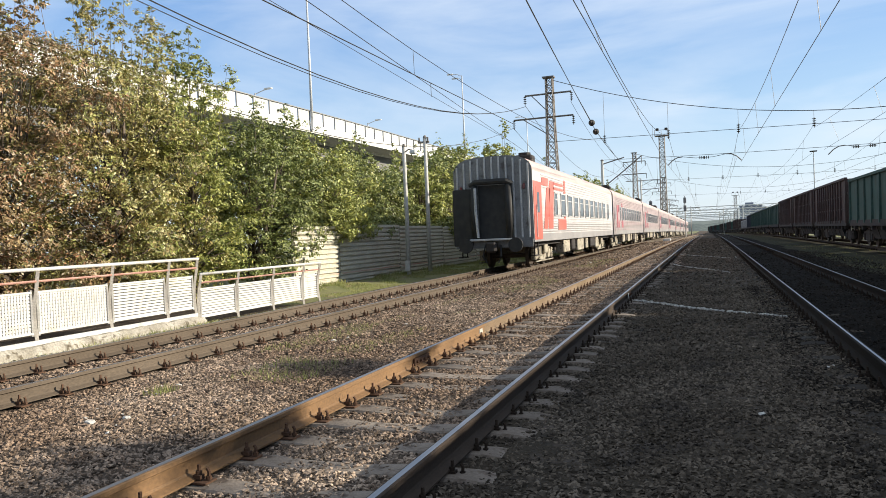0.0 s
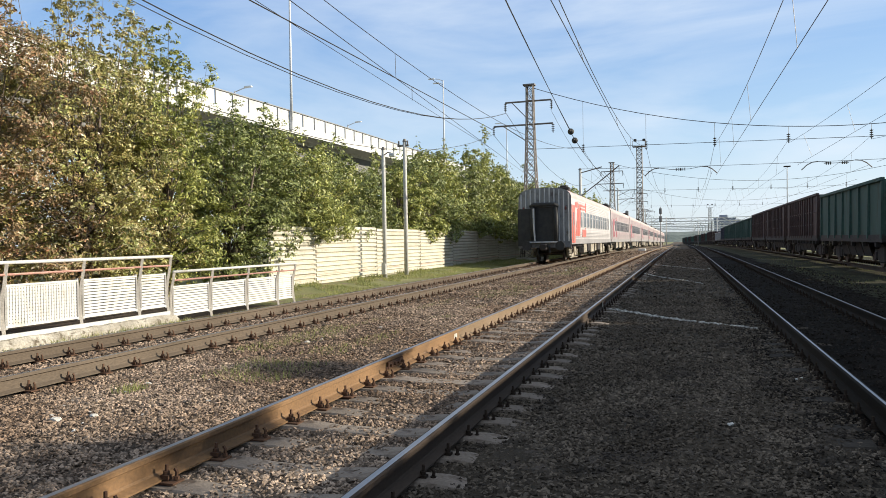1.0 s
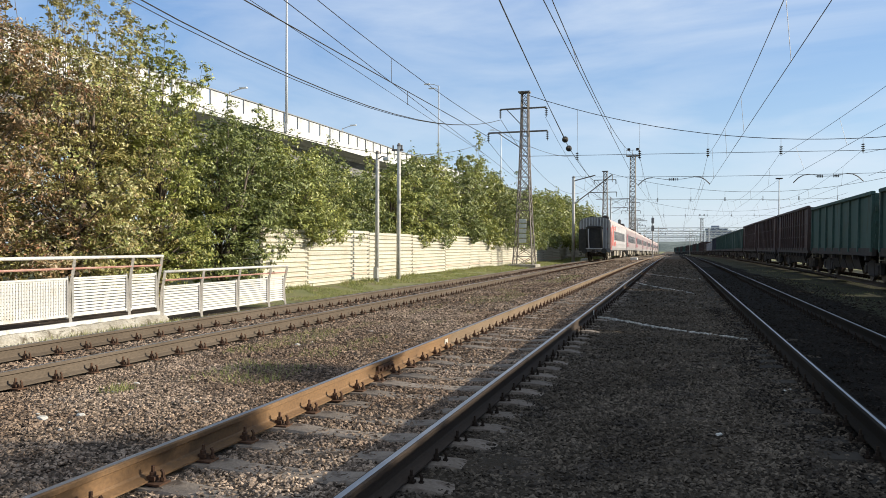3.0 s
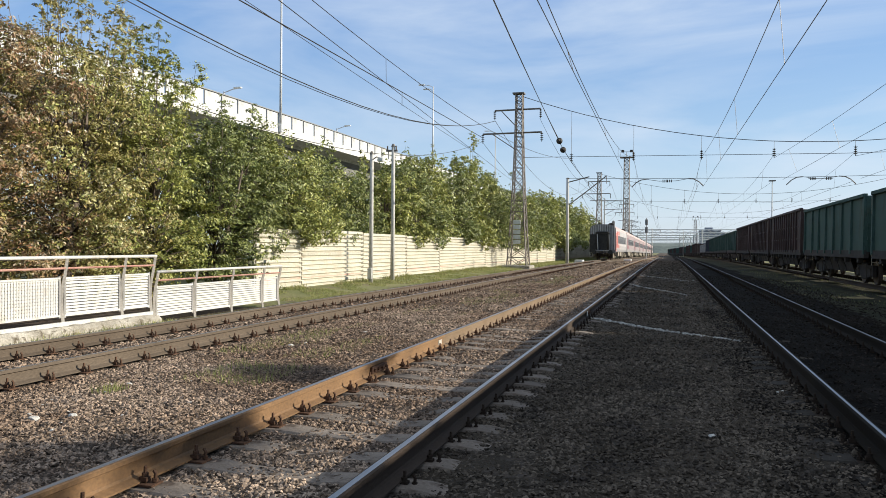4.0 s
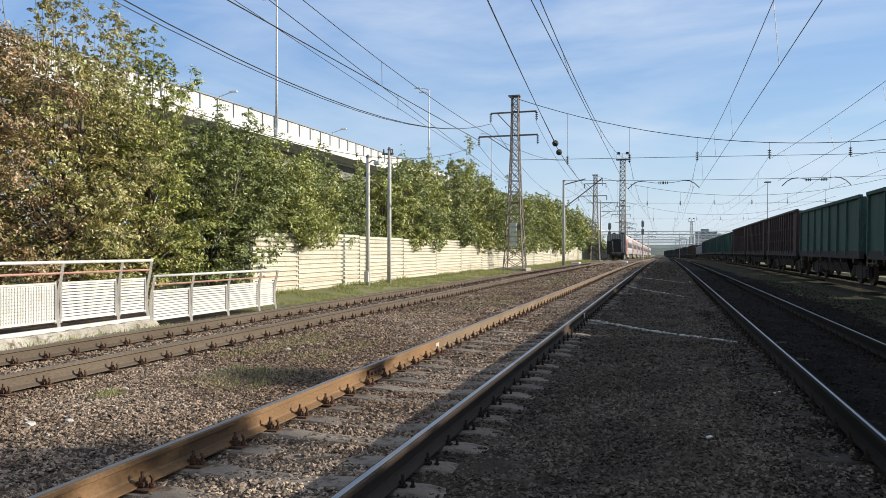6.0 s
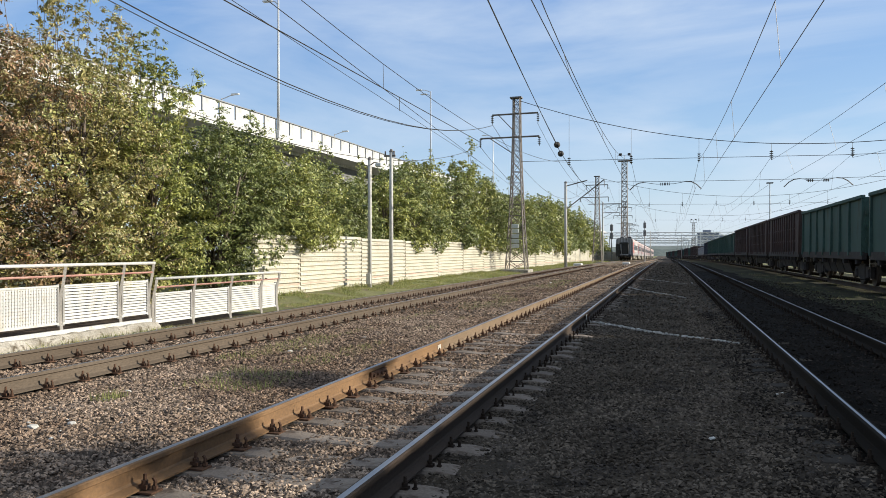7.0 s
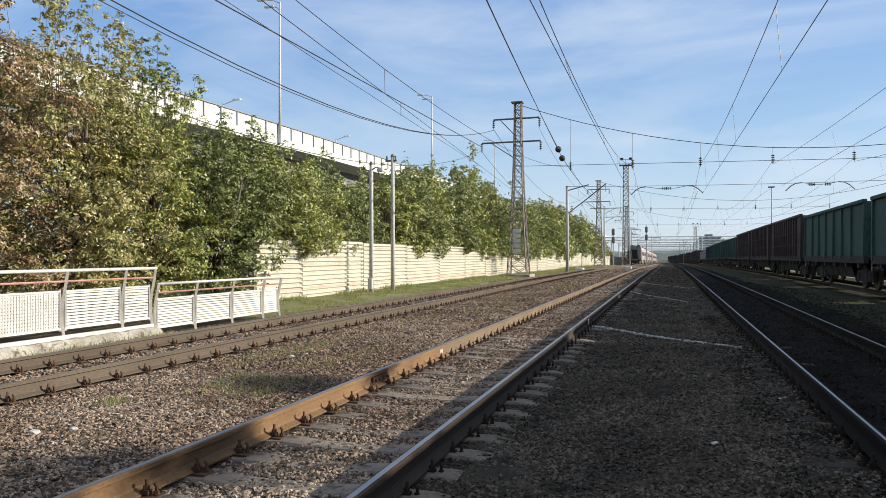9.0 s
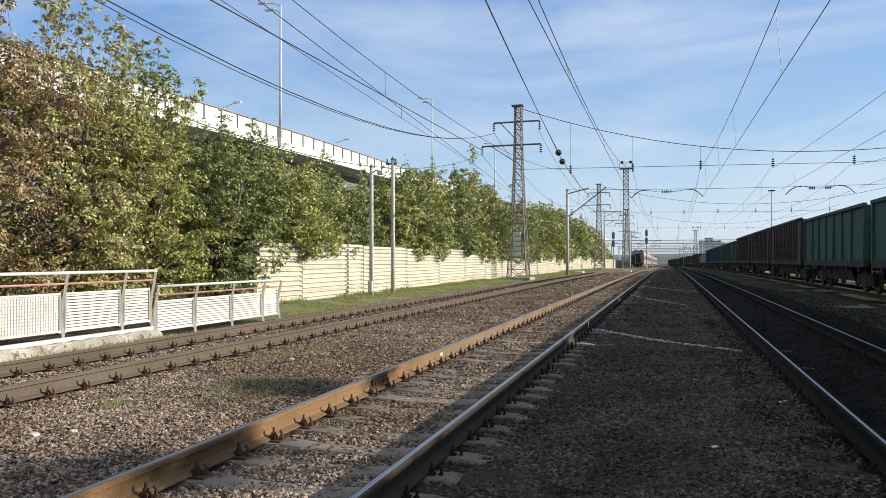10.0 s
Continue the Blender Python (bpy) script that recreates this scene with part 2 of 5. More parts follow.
M["c_end"] = mat("coach_end_grey", (0.16, 0.16, 0.158), (0.24, 0.237, 0.23), rough=0.6, scale=1.2, fine=20, c=(0.09, 0.08, 0.075))
M["c_rib"] = mat("coach_end_rib", (0.4, 0.395, 0.385), (0.5, 0.49, 0.48), rough=0.55, scale=2, fine=20)
M["c_roof"] = mat("coach_roof", (0.42, 0.33, 0.31), (0.5, 0.39, 0.36), rough=0.6, scale=0.7, fine=12)
M["tail"] = mat("tail_lamp_red", (0.12, 0.03, 0.03), (0.17, 0.05, 0.045), rough=0.3, bump=0.0)
M["glass"] = glass_mat("window_glass", (0.03, 0.035, 0.04))
M["bark"] = mat("bark", (0.09, 0.07, 0.055), (0.15, 0.12, 0.095), rough=0.95, scale=5, fine=40, bump=0.8, stretch=(1, 1, 0.25))
M["leaf_green"] = leaf_mat("leaves_green", [(0.142, 0.172, 0.054), (0.206, 0.236, 0.071), (0.258, 0.282, 0.091), (0.323, 0.318, 0.109), (0.155, 0.190, 0.067)])
M["leaf_olive"] = leaf_mat("leaves_olive", [(0.206, 0.233, 0.062), (0.281, 0.299, 0.077), (0.351, 0.351, 0.098), (0.206, 0.254, 0.067), (0.389, 0.366, 0.113)])
M["leaf_autumn"] = leaf_mat("leaves_autumn", [(0.306, 0.292, 0.090), (0.347, 0.303, 0.104), (0.245, 0.275, 0.078), (0.408, 0.303, 0.129), (0.275, 0.292, 0.084), (0.613, 0.583, 0.334), (0.265, 0.198, 0.078), (0.226, 0.260, 0.073)])
M["leaf_russet"] = leaf_mat("leaves_russet", [(0.232, 0.197, 0.076), (0.305, 0.213, 0.104), (0.193, 0.197, 0.070), (0.368, 0.213, 0.123), (0.216, 0.197, 0.071), (0.497, 0.424, 0.311), (0.266, 0.126, 0.071), (0.208, 0.134, 0.076)])
M["hill"] = mat("far_wood", (0.12, 0.145, 0.135), (0.16, 0.185, 0.17), rough=1, scale=0.02, fine=0.3, bump=0)
M["far_wall"] = mat("far_building", (0.22, 0.24, 0.3), (0.27, 0.29, 0.35), rough=0.9, scale=0.05, fine=0.5, bump=0)
M["panel_grey"] = mat("signal_panel", (0.6, 0.6, 0.58), (0.7, 0.7, 0.67), rough=0.6, scale=3, fine=20)


# ---- building helpers ----
def link(name, bm, material, smooth=False):
    me = bpy.data.meshes.new(name)
    bm.to_mesh(me)
    bm.free()
    for k in (material if isinstance(material, (list, tuple)) else [material]):
        me.materials.append(k)
    if smooth:
        me.polygons.foreach_set("use_smooth", [True] * len(me.polygons))
    return me


def part(name, bm, material, parent, label="", smooth=False):
    """One mesh object under a thing or a part."""
    ob = new(name, link(name, bm, material, smooth))
    ob.parent = parent
    return tagged(ob, label)


def thing(name, label, category, group="", kind="", at=(0, 0, 0)):
    e = tagged(new(name), label, category, group, kind)
    e.location = at
    return e


def solid(name, bm, material, label, category="", group="", kind="", smooth=False):
    return tagged(new(name, link(name, bm, material, smooth)), label, category, group, kind)


def box(bm, x0, x1, y0, y1, z0, z1, bevel=0.0, m=0):
    r = bmesh.ops.create_cube(bm, size=1.0)
    vs = r["verts"]
    for v in vs:
        v.co = Vector(((x0 + x1) / 2 + v.co.x * (x1 - x0), (y0 + y1) / 2 + v.co.y * (y1 - y0), (z0 + z1) / 2 + v.co.z * (z1 - z0)))
    fs = {f for v in vs for f in v.link_faces}
    for f in fs:
        f.material_index = m
    if bevel:
        es = {e for v in vs for e in v.link_edges}
        bmesh.ops.bevel(bm, geom=list(es), offset=bevel, segments=1, affect="EDGES")
    return vs


def tube(bm, points, r, n=6, r1=None):
    """A round bar through the points."""
    pts = [Vector(p) for p in points]
    rings = []
    for i, p in enumerate(pts):
        d = (pts[min(i + 1, len(pts) - 1)] - pts[max(i - 1, 0)]).normalized()
        u = d.cross(Vector((0, 0, 1)) if abs(d.z) < 0.9 else Vector((1, 0, 0))).normalized()
        w = d.cross(u)
        rr = r if r1 is None else r + (r1 - r) * i / (len(pts) - 1)
        rings.append([bm.verts.new(p + (u * math.cos(2 * math.pi * k / n) + w * math.sin(2 * math.pi * k / n)) * rr) for k in range(n)])
    for a, b in zip(rings, rings[1:]):
        for k in range(n):
            bm.faces.new((a[k], a[(k + 1) % n], b[(k + 1) % n], b[k]))
    bm.faces.new(rings[0][::-1])
    bm.faces.new(rings[-1])


def extrude(bm, profile, y0, y1, m=0, caps=True):
    """A closed profile of (x, z), drawn out from y0 to y1."""
    a = [bm.verts.new((x, y0, z)) for x, z in profile]
    b = [bm.verts.new((x, y1, z)) for x, z in profile]
    k = len(profile)
    for i in range(k):
        bm.faces.new((a[i], a[(i + 1) % k], b[(i + 1) % k], b[i])).material_index = m
    if caps:
        bm.faces.new(a[::-1]).material_index = m
        bm.faces.new(b).material_index = m
    bmesh.ops.recalc_face_normals(bm, faces=bm.faces[:])


def mesh_of(name, verts, faces, material):
    me = bpy.data.meshes.new(name)
    me.from_pydata(verts, [], faces)
    me.materials.append(material)
    return me


# ---- ground ----
rng = np.random.default_rng(7)


def drop(y):
    """The line falls gently away in the distance."""
    y = np.asarray(y, float)
    near = 3.6e-5 * np.clip(y - 20, 0, 120) ** 2
    return -np.minimum(near + 0.0086 * np.clip(y - 140, 0, None), 5.0)


def sink(bm):
    """Lays a mesh along the falling line."""
    for v in bm.verts:
        v.co.z += float(drop(v.co.y))
    return bm


def ground_z(x, y):
    """Ballast bed, sinking to a soft verge beside the fence."""
    z = -0.215 + 0 * x
    z = np.where((x > -5.9) & (x < -4.1), -0.2 + 0 * x, z)
    z = np.where(x < -9.2, -0.215 - 0.1 * np.clip((-9.2 - x) / 1.5, 0, 1), z)
    bank = np.clip((-10.6 - x) / 1.5, 0, 1) * np.clip((y - 17) / 5, 0, 1)
    z = z + 0.12 * bank
    z = np.where(x > 4.2, -0.215 - 0.12 * np.clip((x - 4.2) / 1.5, 0, 1), z)
    return z + drop(y)


def build_ground():
    xs = np.concatenate([[-3500, -1200, -400, -150, -60, -32, -22], np.arange(-17, 14.01, 0.25), [18, 26, 40, 90, 250, 800, 3500]])
    ys = np.concatenate([[-300, -80, -25, -8], np.arange(-2, 40, 0.25), np.arange(40, 160, 2.0), np.arange(160, 500, 10), [600, 900, 1600, 4500]])
    gx, gy = np.meshgrid(xs, ys)
    gz = ground_z(gx, gy) + np.where((np.abs(gx) < 17) & (gy < 60), rng.normal(0, 0.005, gx.shape), 0)
    verts = np.stack([gx.ravel(), gy.ravel(), gz.ravel()], 1).tolist()
    w = len(xs)
    faces, where = [], []
    for j in range(len(ys) - 1):
        for i in range(w - 1):
            faces.append((j * w + i, j * w + i + 1, (j + 1) * w + i + 1, (j + 1) * w + i))
            # behind the railing the darker ballast colour replaces verge, to stand for shadow
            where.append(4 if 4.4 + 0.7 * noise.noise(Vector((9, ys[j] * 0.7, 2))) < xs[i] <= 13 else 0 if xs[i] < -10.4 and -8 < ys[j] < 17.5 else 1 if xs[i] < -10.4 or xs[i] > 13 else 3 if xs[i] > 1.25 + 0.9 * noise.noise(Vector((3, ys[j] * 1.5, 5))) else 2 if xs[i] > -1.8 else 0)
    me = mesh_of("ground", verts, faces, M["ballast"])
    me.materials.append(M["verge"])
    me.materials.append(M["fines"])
    # ground towards the wagons, painted near-black for their shade
    me.materials.append(M["shade_soil"])
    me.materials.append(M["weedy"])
    me.polygons.foreach_set("material_index", where)
    me.polygons.foreach_set("use_smooth", [True] * len(faces))
    tagged(new("ground", me), "grey-brown crushed stone ballast between the railway tracks", "ground", kind="structure")


build_ground()

# ---- tracks ----
TRACK = {"a": -7.6, "b": -2.53, "c": 2.33, "d": 8.49}
HALF = 0.795
PITCH, PHASE = 0.543, 0.27
RAIL = [(-0.075, -0.18), (0.075, -0.18), (0.075, -0.168), (0.02, -0.145), (0.009, -0.13), (0.009, -0.05),
        (0.0375, -0.036), (0.0375, -0.008), (0.03, -0.002), (0.021, 0.0), (-0.021, 0.0), (-0.03, -0.002), (-0.0375, -0.008), (-0.0375, -0.036), (-0.009, -0.05),
        (-0.009, -0.13), (-0.02, -0.145), (-0.075, -0.168)]


def rail_bm(x, y0, y1, band=0.021):
    """A rail; band is half the width of its polished top."""
    bm = bmesh.new()
    extrude(bm, [(x + (a if b < 0 else math.copysign(band, a)), b) for a, b in RAIL], y0, y1)
    for f in bm.faces:
        if f.normal.z > 0.6 and f.calc_center_median().z > -0.0004:
            f.material_index = 1
    for y in [11] + list(range(20, 140, 6)) + list(range(140, 600, 40)):
        bmesh.ops.bisect_plane(bm, geom=bm.verts[:] + bm.edges[:] + bm.faces[:], plane_co=(0, y, 0), plane_no=(0, 1, 0))
    for f in bm.faces:
        if f.material_index == 0 and f.calc_center_median().y > 11.0:
            f.material_index = 2
    return sink(bm)


def sleeper_mesh(material, buried=False):
    """A concrete sleeper; of a buried one only the sloping ends show."""
    bm = bmesh.new()
    if buried:
        a = [(-1.33, -0.236), (-1.24, -0.2), (-1.0, -0.188), (-0.9, -0.26), (0.9, -0.26), (1.0, -0.2), (1.24, -0.21), (1.33, -0.236), (1.33, -0.34), (-1.33, -0.34)]
    else:
        a = [(-1.35, -0.236), (-1.2, -0.2), (-1.05, -0.178), (-0.5, -0.176), (-0.25, -0.195), (0.25, -0.195), (0.5, -0.176), (1.05, -0.178), (1.2, -0.2), (1.35, -0.236), (1.35, -0.34), (-1.35, -0.34)]
    extrude(bm, [(x, z - 0.012) for x, z in a], -0.13, 0.13)
    bmesh.ops.bevel(bm, geom=[e for e in bm.edges if abs(e.verts[0].co.y - e.verts[1].co.y) < 1e-4 and e.calc_length() > 0.1 and e.verts[0].co.z > -0.3],
                    offset=0.02, segments=1, affect="EDGES")
    return link("sleeper", bm, M[material])


def fastener_bm(bm, x, y):
    """Base plate with a clamp, a stud and a nut on either side of the rail foot."""
    box(bm, x - 0.18, x + 0.18, y - 0.06, y + 0.06, -0.19, -0.178)
    for s in (-1, 1):
        box(bm, x + s * 0.085 - 0.03, x + s * 0.085 + 0.03, y - 0.024, y + 0.024, -0.172, -0.142)
        tube(bm, [(x + s * 0.086, y, -0.15), (x + s * 0.088, y, -0.075)], 0.012, 5)
        tube(bm, [(x + s * 0.086, y, -0.142), (x + s * 0.087, y, -0.116)], 0.021, 6)
        tube(bm, [(x + s * 0.15, y + 0.015, -0.18), (x + s * 0.155, y + 0.015, -0.12), (x + s * 0.14, y + 0.015, -0.1)], 0.012, 5)
        tube(bm, [(x + s * 0.152, y + 0.015, -0.172), (x + s * 0.153, y + 0.015, -0.15)], 0.02, 6)


def fastener_mesh(material):
    bm = bmesh.new()
    fastener_bm(bm, 0, 0)
    return link("rail_fastener", bm, M[material])


# the second sleeper and second fastener carry shade in a darker colour
SLEEPER, SHADE_SLEEPER, FASTENER, SHADE_FASTENER = sleeper_mesh("sleeper"), sleeper_mesh("sleeper_shade", True), fastener_mesh("clip"), fastener_mesh("clip_shade")


def build_track(key, rails, count, label, first=-3, sunk=0.01, right=HALF):
    cx = TRACK[key]
    t = thing("railway_track", label, "track", "railway tracks")
    for off, body in zip((-HALF, right), rails):
        part("rail", rail_bm(cx + off, -14, 600, 0.012 if key in "cd" else 0.021), [M[body], M["rail_top"], M["rail_brown" if body == "rail_rust" else body]], t)
    for k in range(first, count):
        y = PHASE + k * PITCH
        ob = new("sleeper", SHADE_SLEEPER if key in "cd" else SLEEPER)
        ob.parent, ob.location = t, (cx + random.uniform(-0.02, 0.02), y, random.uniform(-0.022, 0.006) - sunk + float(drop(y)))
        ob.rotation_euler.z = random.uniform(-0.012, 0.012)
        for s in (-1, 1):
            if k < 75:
                # fasteners on shaded rails take the copy painted darker for shade
                f = new("rail_fastener", SHADE_FASTENER if key in "cd" or (key == "b" and s > 0) else FASTENER)
                f.parent, f.location = t, (cx + (right if s > 0 else -HALF), y, float(drop(y)) - (0.035 if key == "c" or (key == "b" and s > 0) else 0.0))
    bm = bmesh.new()
    for k in range(75, 190):
        y = PHASE + k * PITCH
        for s in (-1, 1):
            x = cx + s * HALF
            for q in (-0.11, 0.11):
                box(bm, x + q - 0.04, x + q + 0.04, y - 0.04, y + 0.04, -0.19, -0.09)
    tagged(part("rail_fasteners", sink(bm), M["clip_shade" if key in "cd" else "clip"], t), kind="stuff")
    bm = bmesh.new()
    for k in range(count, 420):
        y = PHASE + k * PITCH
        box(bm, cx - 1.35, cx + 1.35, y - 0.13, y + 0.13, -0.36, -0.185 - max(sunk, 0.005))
    tagged(part("sleepers", sink(bm), M["sleeper_shade" if key in "cd" else "sleeper"], t), kind="stuff")
    return t


track_a = build_track("a", ("rail_dark", "rail_dark"), 130, "railway track with brown rails on concrete sleepers, beside the railing", sunk=0.03)
# left rail is rust; the right one's near-black is painted shade
track_b = build_track("b", ("rail_rust", "rail_shade"), 130, "railway track with orange-rusted rail and polished head on concrete sleepers", sunk=0.0)
track_c = build_track("c", ("rail_shade_deep", "rail_shade_deep"), 110, "shaded railway track with shade-darkened rails and bright heads", sunk=-0.002, right=0.735)
track_d = build_track("d", ("rail_shade", "rail_shade"), 20, "shaded railway track under the goods wagons", sunk=0.15)


def fishplate(x, y, parent):
    """A rail joint: two bolted side plates and the open gap."""
    bm = bmesh.new()
    for s in (-1, 1):
        box(bm, x + s * 0.026 - 0.014, x + s * 0.026 + 0.014, y - 0.24, y + 0.24, -0.135, -0.05, bevel=0.006)
        for k in (-0.18, -0.06, 0.06, 0.18):
            tube(bm, [(x + s * 0.03, y + k, -0.092), (x + s * 0.062, y + k, -0.092)], 0.018, 6)
    part("fishplate", bm, M["clip"], parent)


fishplate(-1.735, 16.9, track_b)
fishplate(-1.735, 33.2, track_b)
fishplate(-3.325, 8.3, track_b)
bm = bmesh.new()
box(bm, -3.325 + 0.011, -3.325 + 0.016, 10.75, 10.9, -0.125, -0.06)
part("paint_mark", bm, M["white"], track_b, "white paint mark on the rail web")
bm = bmesh.new()
box(bm, -1.735 + 0.041, -1.735 + 0.047, 16.45, 16.62, -0.14, -0.035)
part("paint_mark", bm, M["pale"], track_b, "white paint mark at the rail joint")


# ---- loose ballast ----
def stones(n, x0, x1, y0, y1, size, seed, zlift=0.0):
    """Crushed stones: squashed, turned and chipped blocks."""
    g = np.random.default_rng(seed)
    x, y = g.uniform(x0, x1, n), g.uniform(y0, y1, n)
    keep = np.ones(n, bool)
    for c in TRACK.values():
        for s in (-1, 1):
            keep &= np.abs(x - c - s * HALF) > 0.09
        on = (np.abs(x - c) < 1.3) & (np.abs((y - PHASE + PITCH / 2) % PITCH - PITCH / 2) < 0.12)
        keep &= ~(on & (g.uniform(0, 1, n) < np.where(x - c > 1.2, 0.25, np.where(x - c > 0.98, 0.5, np.where(np.abs(x - c) > 1.15, 0.45, 0.6)))))
    x, y = x[keep], y[keep]
    n = len(x)
    corners = np.array([(1, 0, 0), (-1, 0, 0), (0, 1, 0), (0, -1, 0), (0, 0, 1), (0, 0, -1)], float)
    r = 1.25 * size * g.uniform(0.45, 1.35, (n, 1, 1)) * np.stack([g.uniform(0.8, 1.3, n), g.uniform(0.65, 1.0, n), g.uniform(0.4, 0.7, n)], 1)[:, None, :]
    v = (corners[None] * g.uniform(0.7, 1.0, (n, 6, 1)) + g.uniform(-0.28, 0.28, (n, 6, 3))) * r
    turn, tip, roll = g.uniform(0, 2 * np.pi, n), g.normal(0, 0.45, n), g.normal(0, 0.45, n)
    ct, st, cp, sp, cr, sr = np.cos(turn), np.sin(turn), np.cos(tip), np.sin(tip), np.cos(roll), np.sin(roll)
    rot = np.stack([np.stack([ct * cp, ct * sp * sr - st * cr, ct * sp * cr + st * sr], 1),
                    np.stack([st * cp, st * sp * sr + ct * cr, st * sp * cr - ct * sr], 1),
                    np.stack([-sp, cp * sr, cp * cr], 1)], 1)
    v = np.einsum("nab,nvb->nva", rot, v)
    z = ground_z(x, y) + zlift + size * g.uniform(-0.25, 0.5, n)
    v += np.stack([x, y, z], 1)[:, None, :]
    f = np.array([(4, 0, 2), (4, 2, 1), (4, 1, 3), (4, 3, 0), (5, 2, 0), (5, 1, 2), (5, 3, 1), (5, 0, 3)])
    faces = (f[None] + 6 * np.arange(n)[:, None, None]).reshape(-1, 3)
    return v.reshape(-1, 3), faces


def build_stones():
    for name, material, label, rows in (
            ("ballast_stones", M["stone"], "loose crushed grey and brown stones lying on the track bed",
             [(70000, -7.5, -1.78, 2.8, 9.0, 0.0192), (6500, -9.8, -1.78, -4.0, 2.8, 0.036), (9000, -9.8, -7.5, 5.0, 9.0, 0.026), (52000, -9.6, -1.78, 9.0, 17.0, 0.0235), (24000, -9.8, -1.78, 17.0, 32.0, 0.031), (9000, -9.8, -1.2, 32.0, 60.0, 0.05), (6000, -9.8, -1.2, 60.0, 120.0, 0.08)]),
            ("fine_gravel", M["chips"], "fine gravel between the tracks, its colour darkened for shade",
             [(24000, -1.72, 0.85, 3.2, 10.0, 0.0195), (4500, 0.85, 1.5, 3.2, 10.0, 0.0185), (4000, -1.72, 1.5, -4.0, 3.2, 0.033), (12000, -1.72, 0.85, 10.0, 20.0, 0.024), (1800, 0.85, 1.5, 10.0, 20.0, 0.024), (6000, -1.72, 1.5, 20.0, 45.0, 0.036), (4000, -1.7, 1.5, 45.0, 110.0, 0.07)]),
            ("coal_grit", M["shade_grit"], "grit and small stones between the rails, painted near-black for shade",
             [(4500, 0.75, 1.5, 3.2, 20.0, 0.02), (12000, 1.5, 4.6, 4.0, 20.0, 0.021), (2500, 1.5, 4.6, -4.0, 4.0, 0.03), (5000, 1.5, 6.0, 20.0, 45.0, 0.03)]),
            ("kerb_rubble", M["kerb"], "broken concrete crumbs along the foot of the kerb",
             [(560, -9.99, -9.72, 5.0, 13.4, 0.04), (320, -9.9, -9.45, 5.0, 14.5, 0.024), (260, -10.4, -9.97, 5.0, 13.4, 0.03)])):
        vs, fs, base = [], [], 0
        for k, (n, x0, x1, y0, y1, size) in enumerate(rows):
            v, f = stones(n, x0, x1, y0, y1, size, 20 + k)
            vs.append(v)
            fs.append(f + base)
            base += len(v)
        me = mesh_of(name, np.concatenate(vs).tolist(), np.concatenate(fs).tolist(), material)
        tagged(new(name, me), label, "gravel", kind="stuff")


build_stones()


def scattered(name, spots, size, seed, label, category="stone"):
    """Single pale stones and lumps lying about."""
    g = np.random.default_rng(seed)
    for x, y, s in spots:
        bm = bmesh.new()
        bmesh.ops.create_icosphere(bm, subdivisions=1, radius=size * s * 0.75)
        for v in bm.verts:
            v.co = Vector((v.co.x * 1.2, v.co.y * 0.9, v.co.z * 0.6)) * (1 + 0.8 * noise.noise(v.co * (1.6 / (size * s)) + Vector((seed, x, y))))
        o = solid(name, bm, M["pale"], label, category, "pale stones")
        o.location = (x, y, float(ground_z(np.array(x), np.array(y))) + size * s * 0.3)


scattered("pale_stone", [(0.36, 6.62, 0.8), (-5.13, 5.46, 1.0), (-5.35, 5.25, 1.2), (-5.56, 10.32, 1.2), (-5.5, 10.7, 0.7), (1.14, 37.9, 1.4), (-5.7, 6.9, 0.9), (-4.9, 5.0, 0.6),
                         (-5.9, 6.0, 0.6), (-4.5, 6.3, 0.5), (-5.2, 12.4, 0.8), (-4.7, 9.0, 0.5), (-5.4, 36.0, 1.5), (-4.6, 52.0, 2.0), (-5.75, 6.75, 0.5), (-5.62, 6.45, 0.6), (-5.85, 6.55, 0.4), (-5.5, 6.62, 0.45), (-5.95, 6.9, 0.5), (-5.3, 5.6, 0.4), (-5.55, 5.4, 0.5),
                         (-5.05, 5.25, 0.35), (-5.75, 5.75, 0.4), (-4.75, 5.65, 0.35), (-6.2, 7.6, 0.5), (-5.9, 8.1, 0.4), (-5.2, 7.3, 0.35), (1.15, 8.9, 0.5), (1.3, 9.3, 0.35), (1.22, 9.0, 0.4)], 0.052, 5, "pale limestone lump lying on the ballast")


def lime_streak(x0, y0, x1, y1, n, seed):
    """A narrow streak of spilt white lime across the gravel."""
    g = np.random.default_rng(seed)
    bm = bmesh.new()
    for k in range(n):
        f = k / n
        if g.uniform() < 0.15:
            continue
        x = x0 + (x1 - x0) * f + g.normal(0, 0.015)
        y = y0 + (y1 - y0) * f + 0.12 * math.sin(f * 7 + seed) + g.normal(0, 0.03)
        s = g.uniform(0.01, 0.03) * (1.1 - 0.5 * f)
        z = float(ground_z(np.array(x), np.array(y)))
        vs = box(bm, x - s, x + s, y - s, y + s, z - 0.01, z + 0.012 + s * 0.9)
        for v in vs:
            v.co += Vector(g.normal(0, s * 0.3, 3))
    solid("lime_streak", bm, M["pale"], "streak of spilt white lime across the dark gravel", "lime", "lime streaks", kind="stuff")


lime_streak(-1.6, 16.5, 1.2, 13.4, 260, 1)
lime_streak(-1.62, 32.6, 0.6, 26.0, 150, 2)
lime_streak(-1.6, 44.0, 1.0, 36.8, 120, 3)


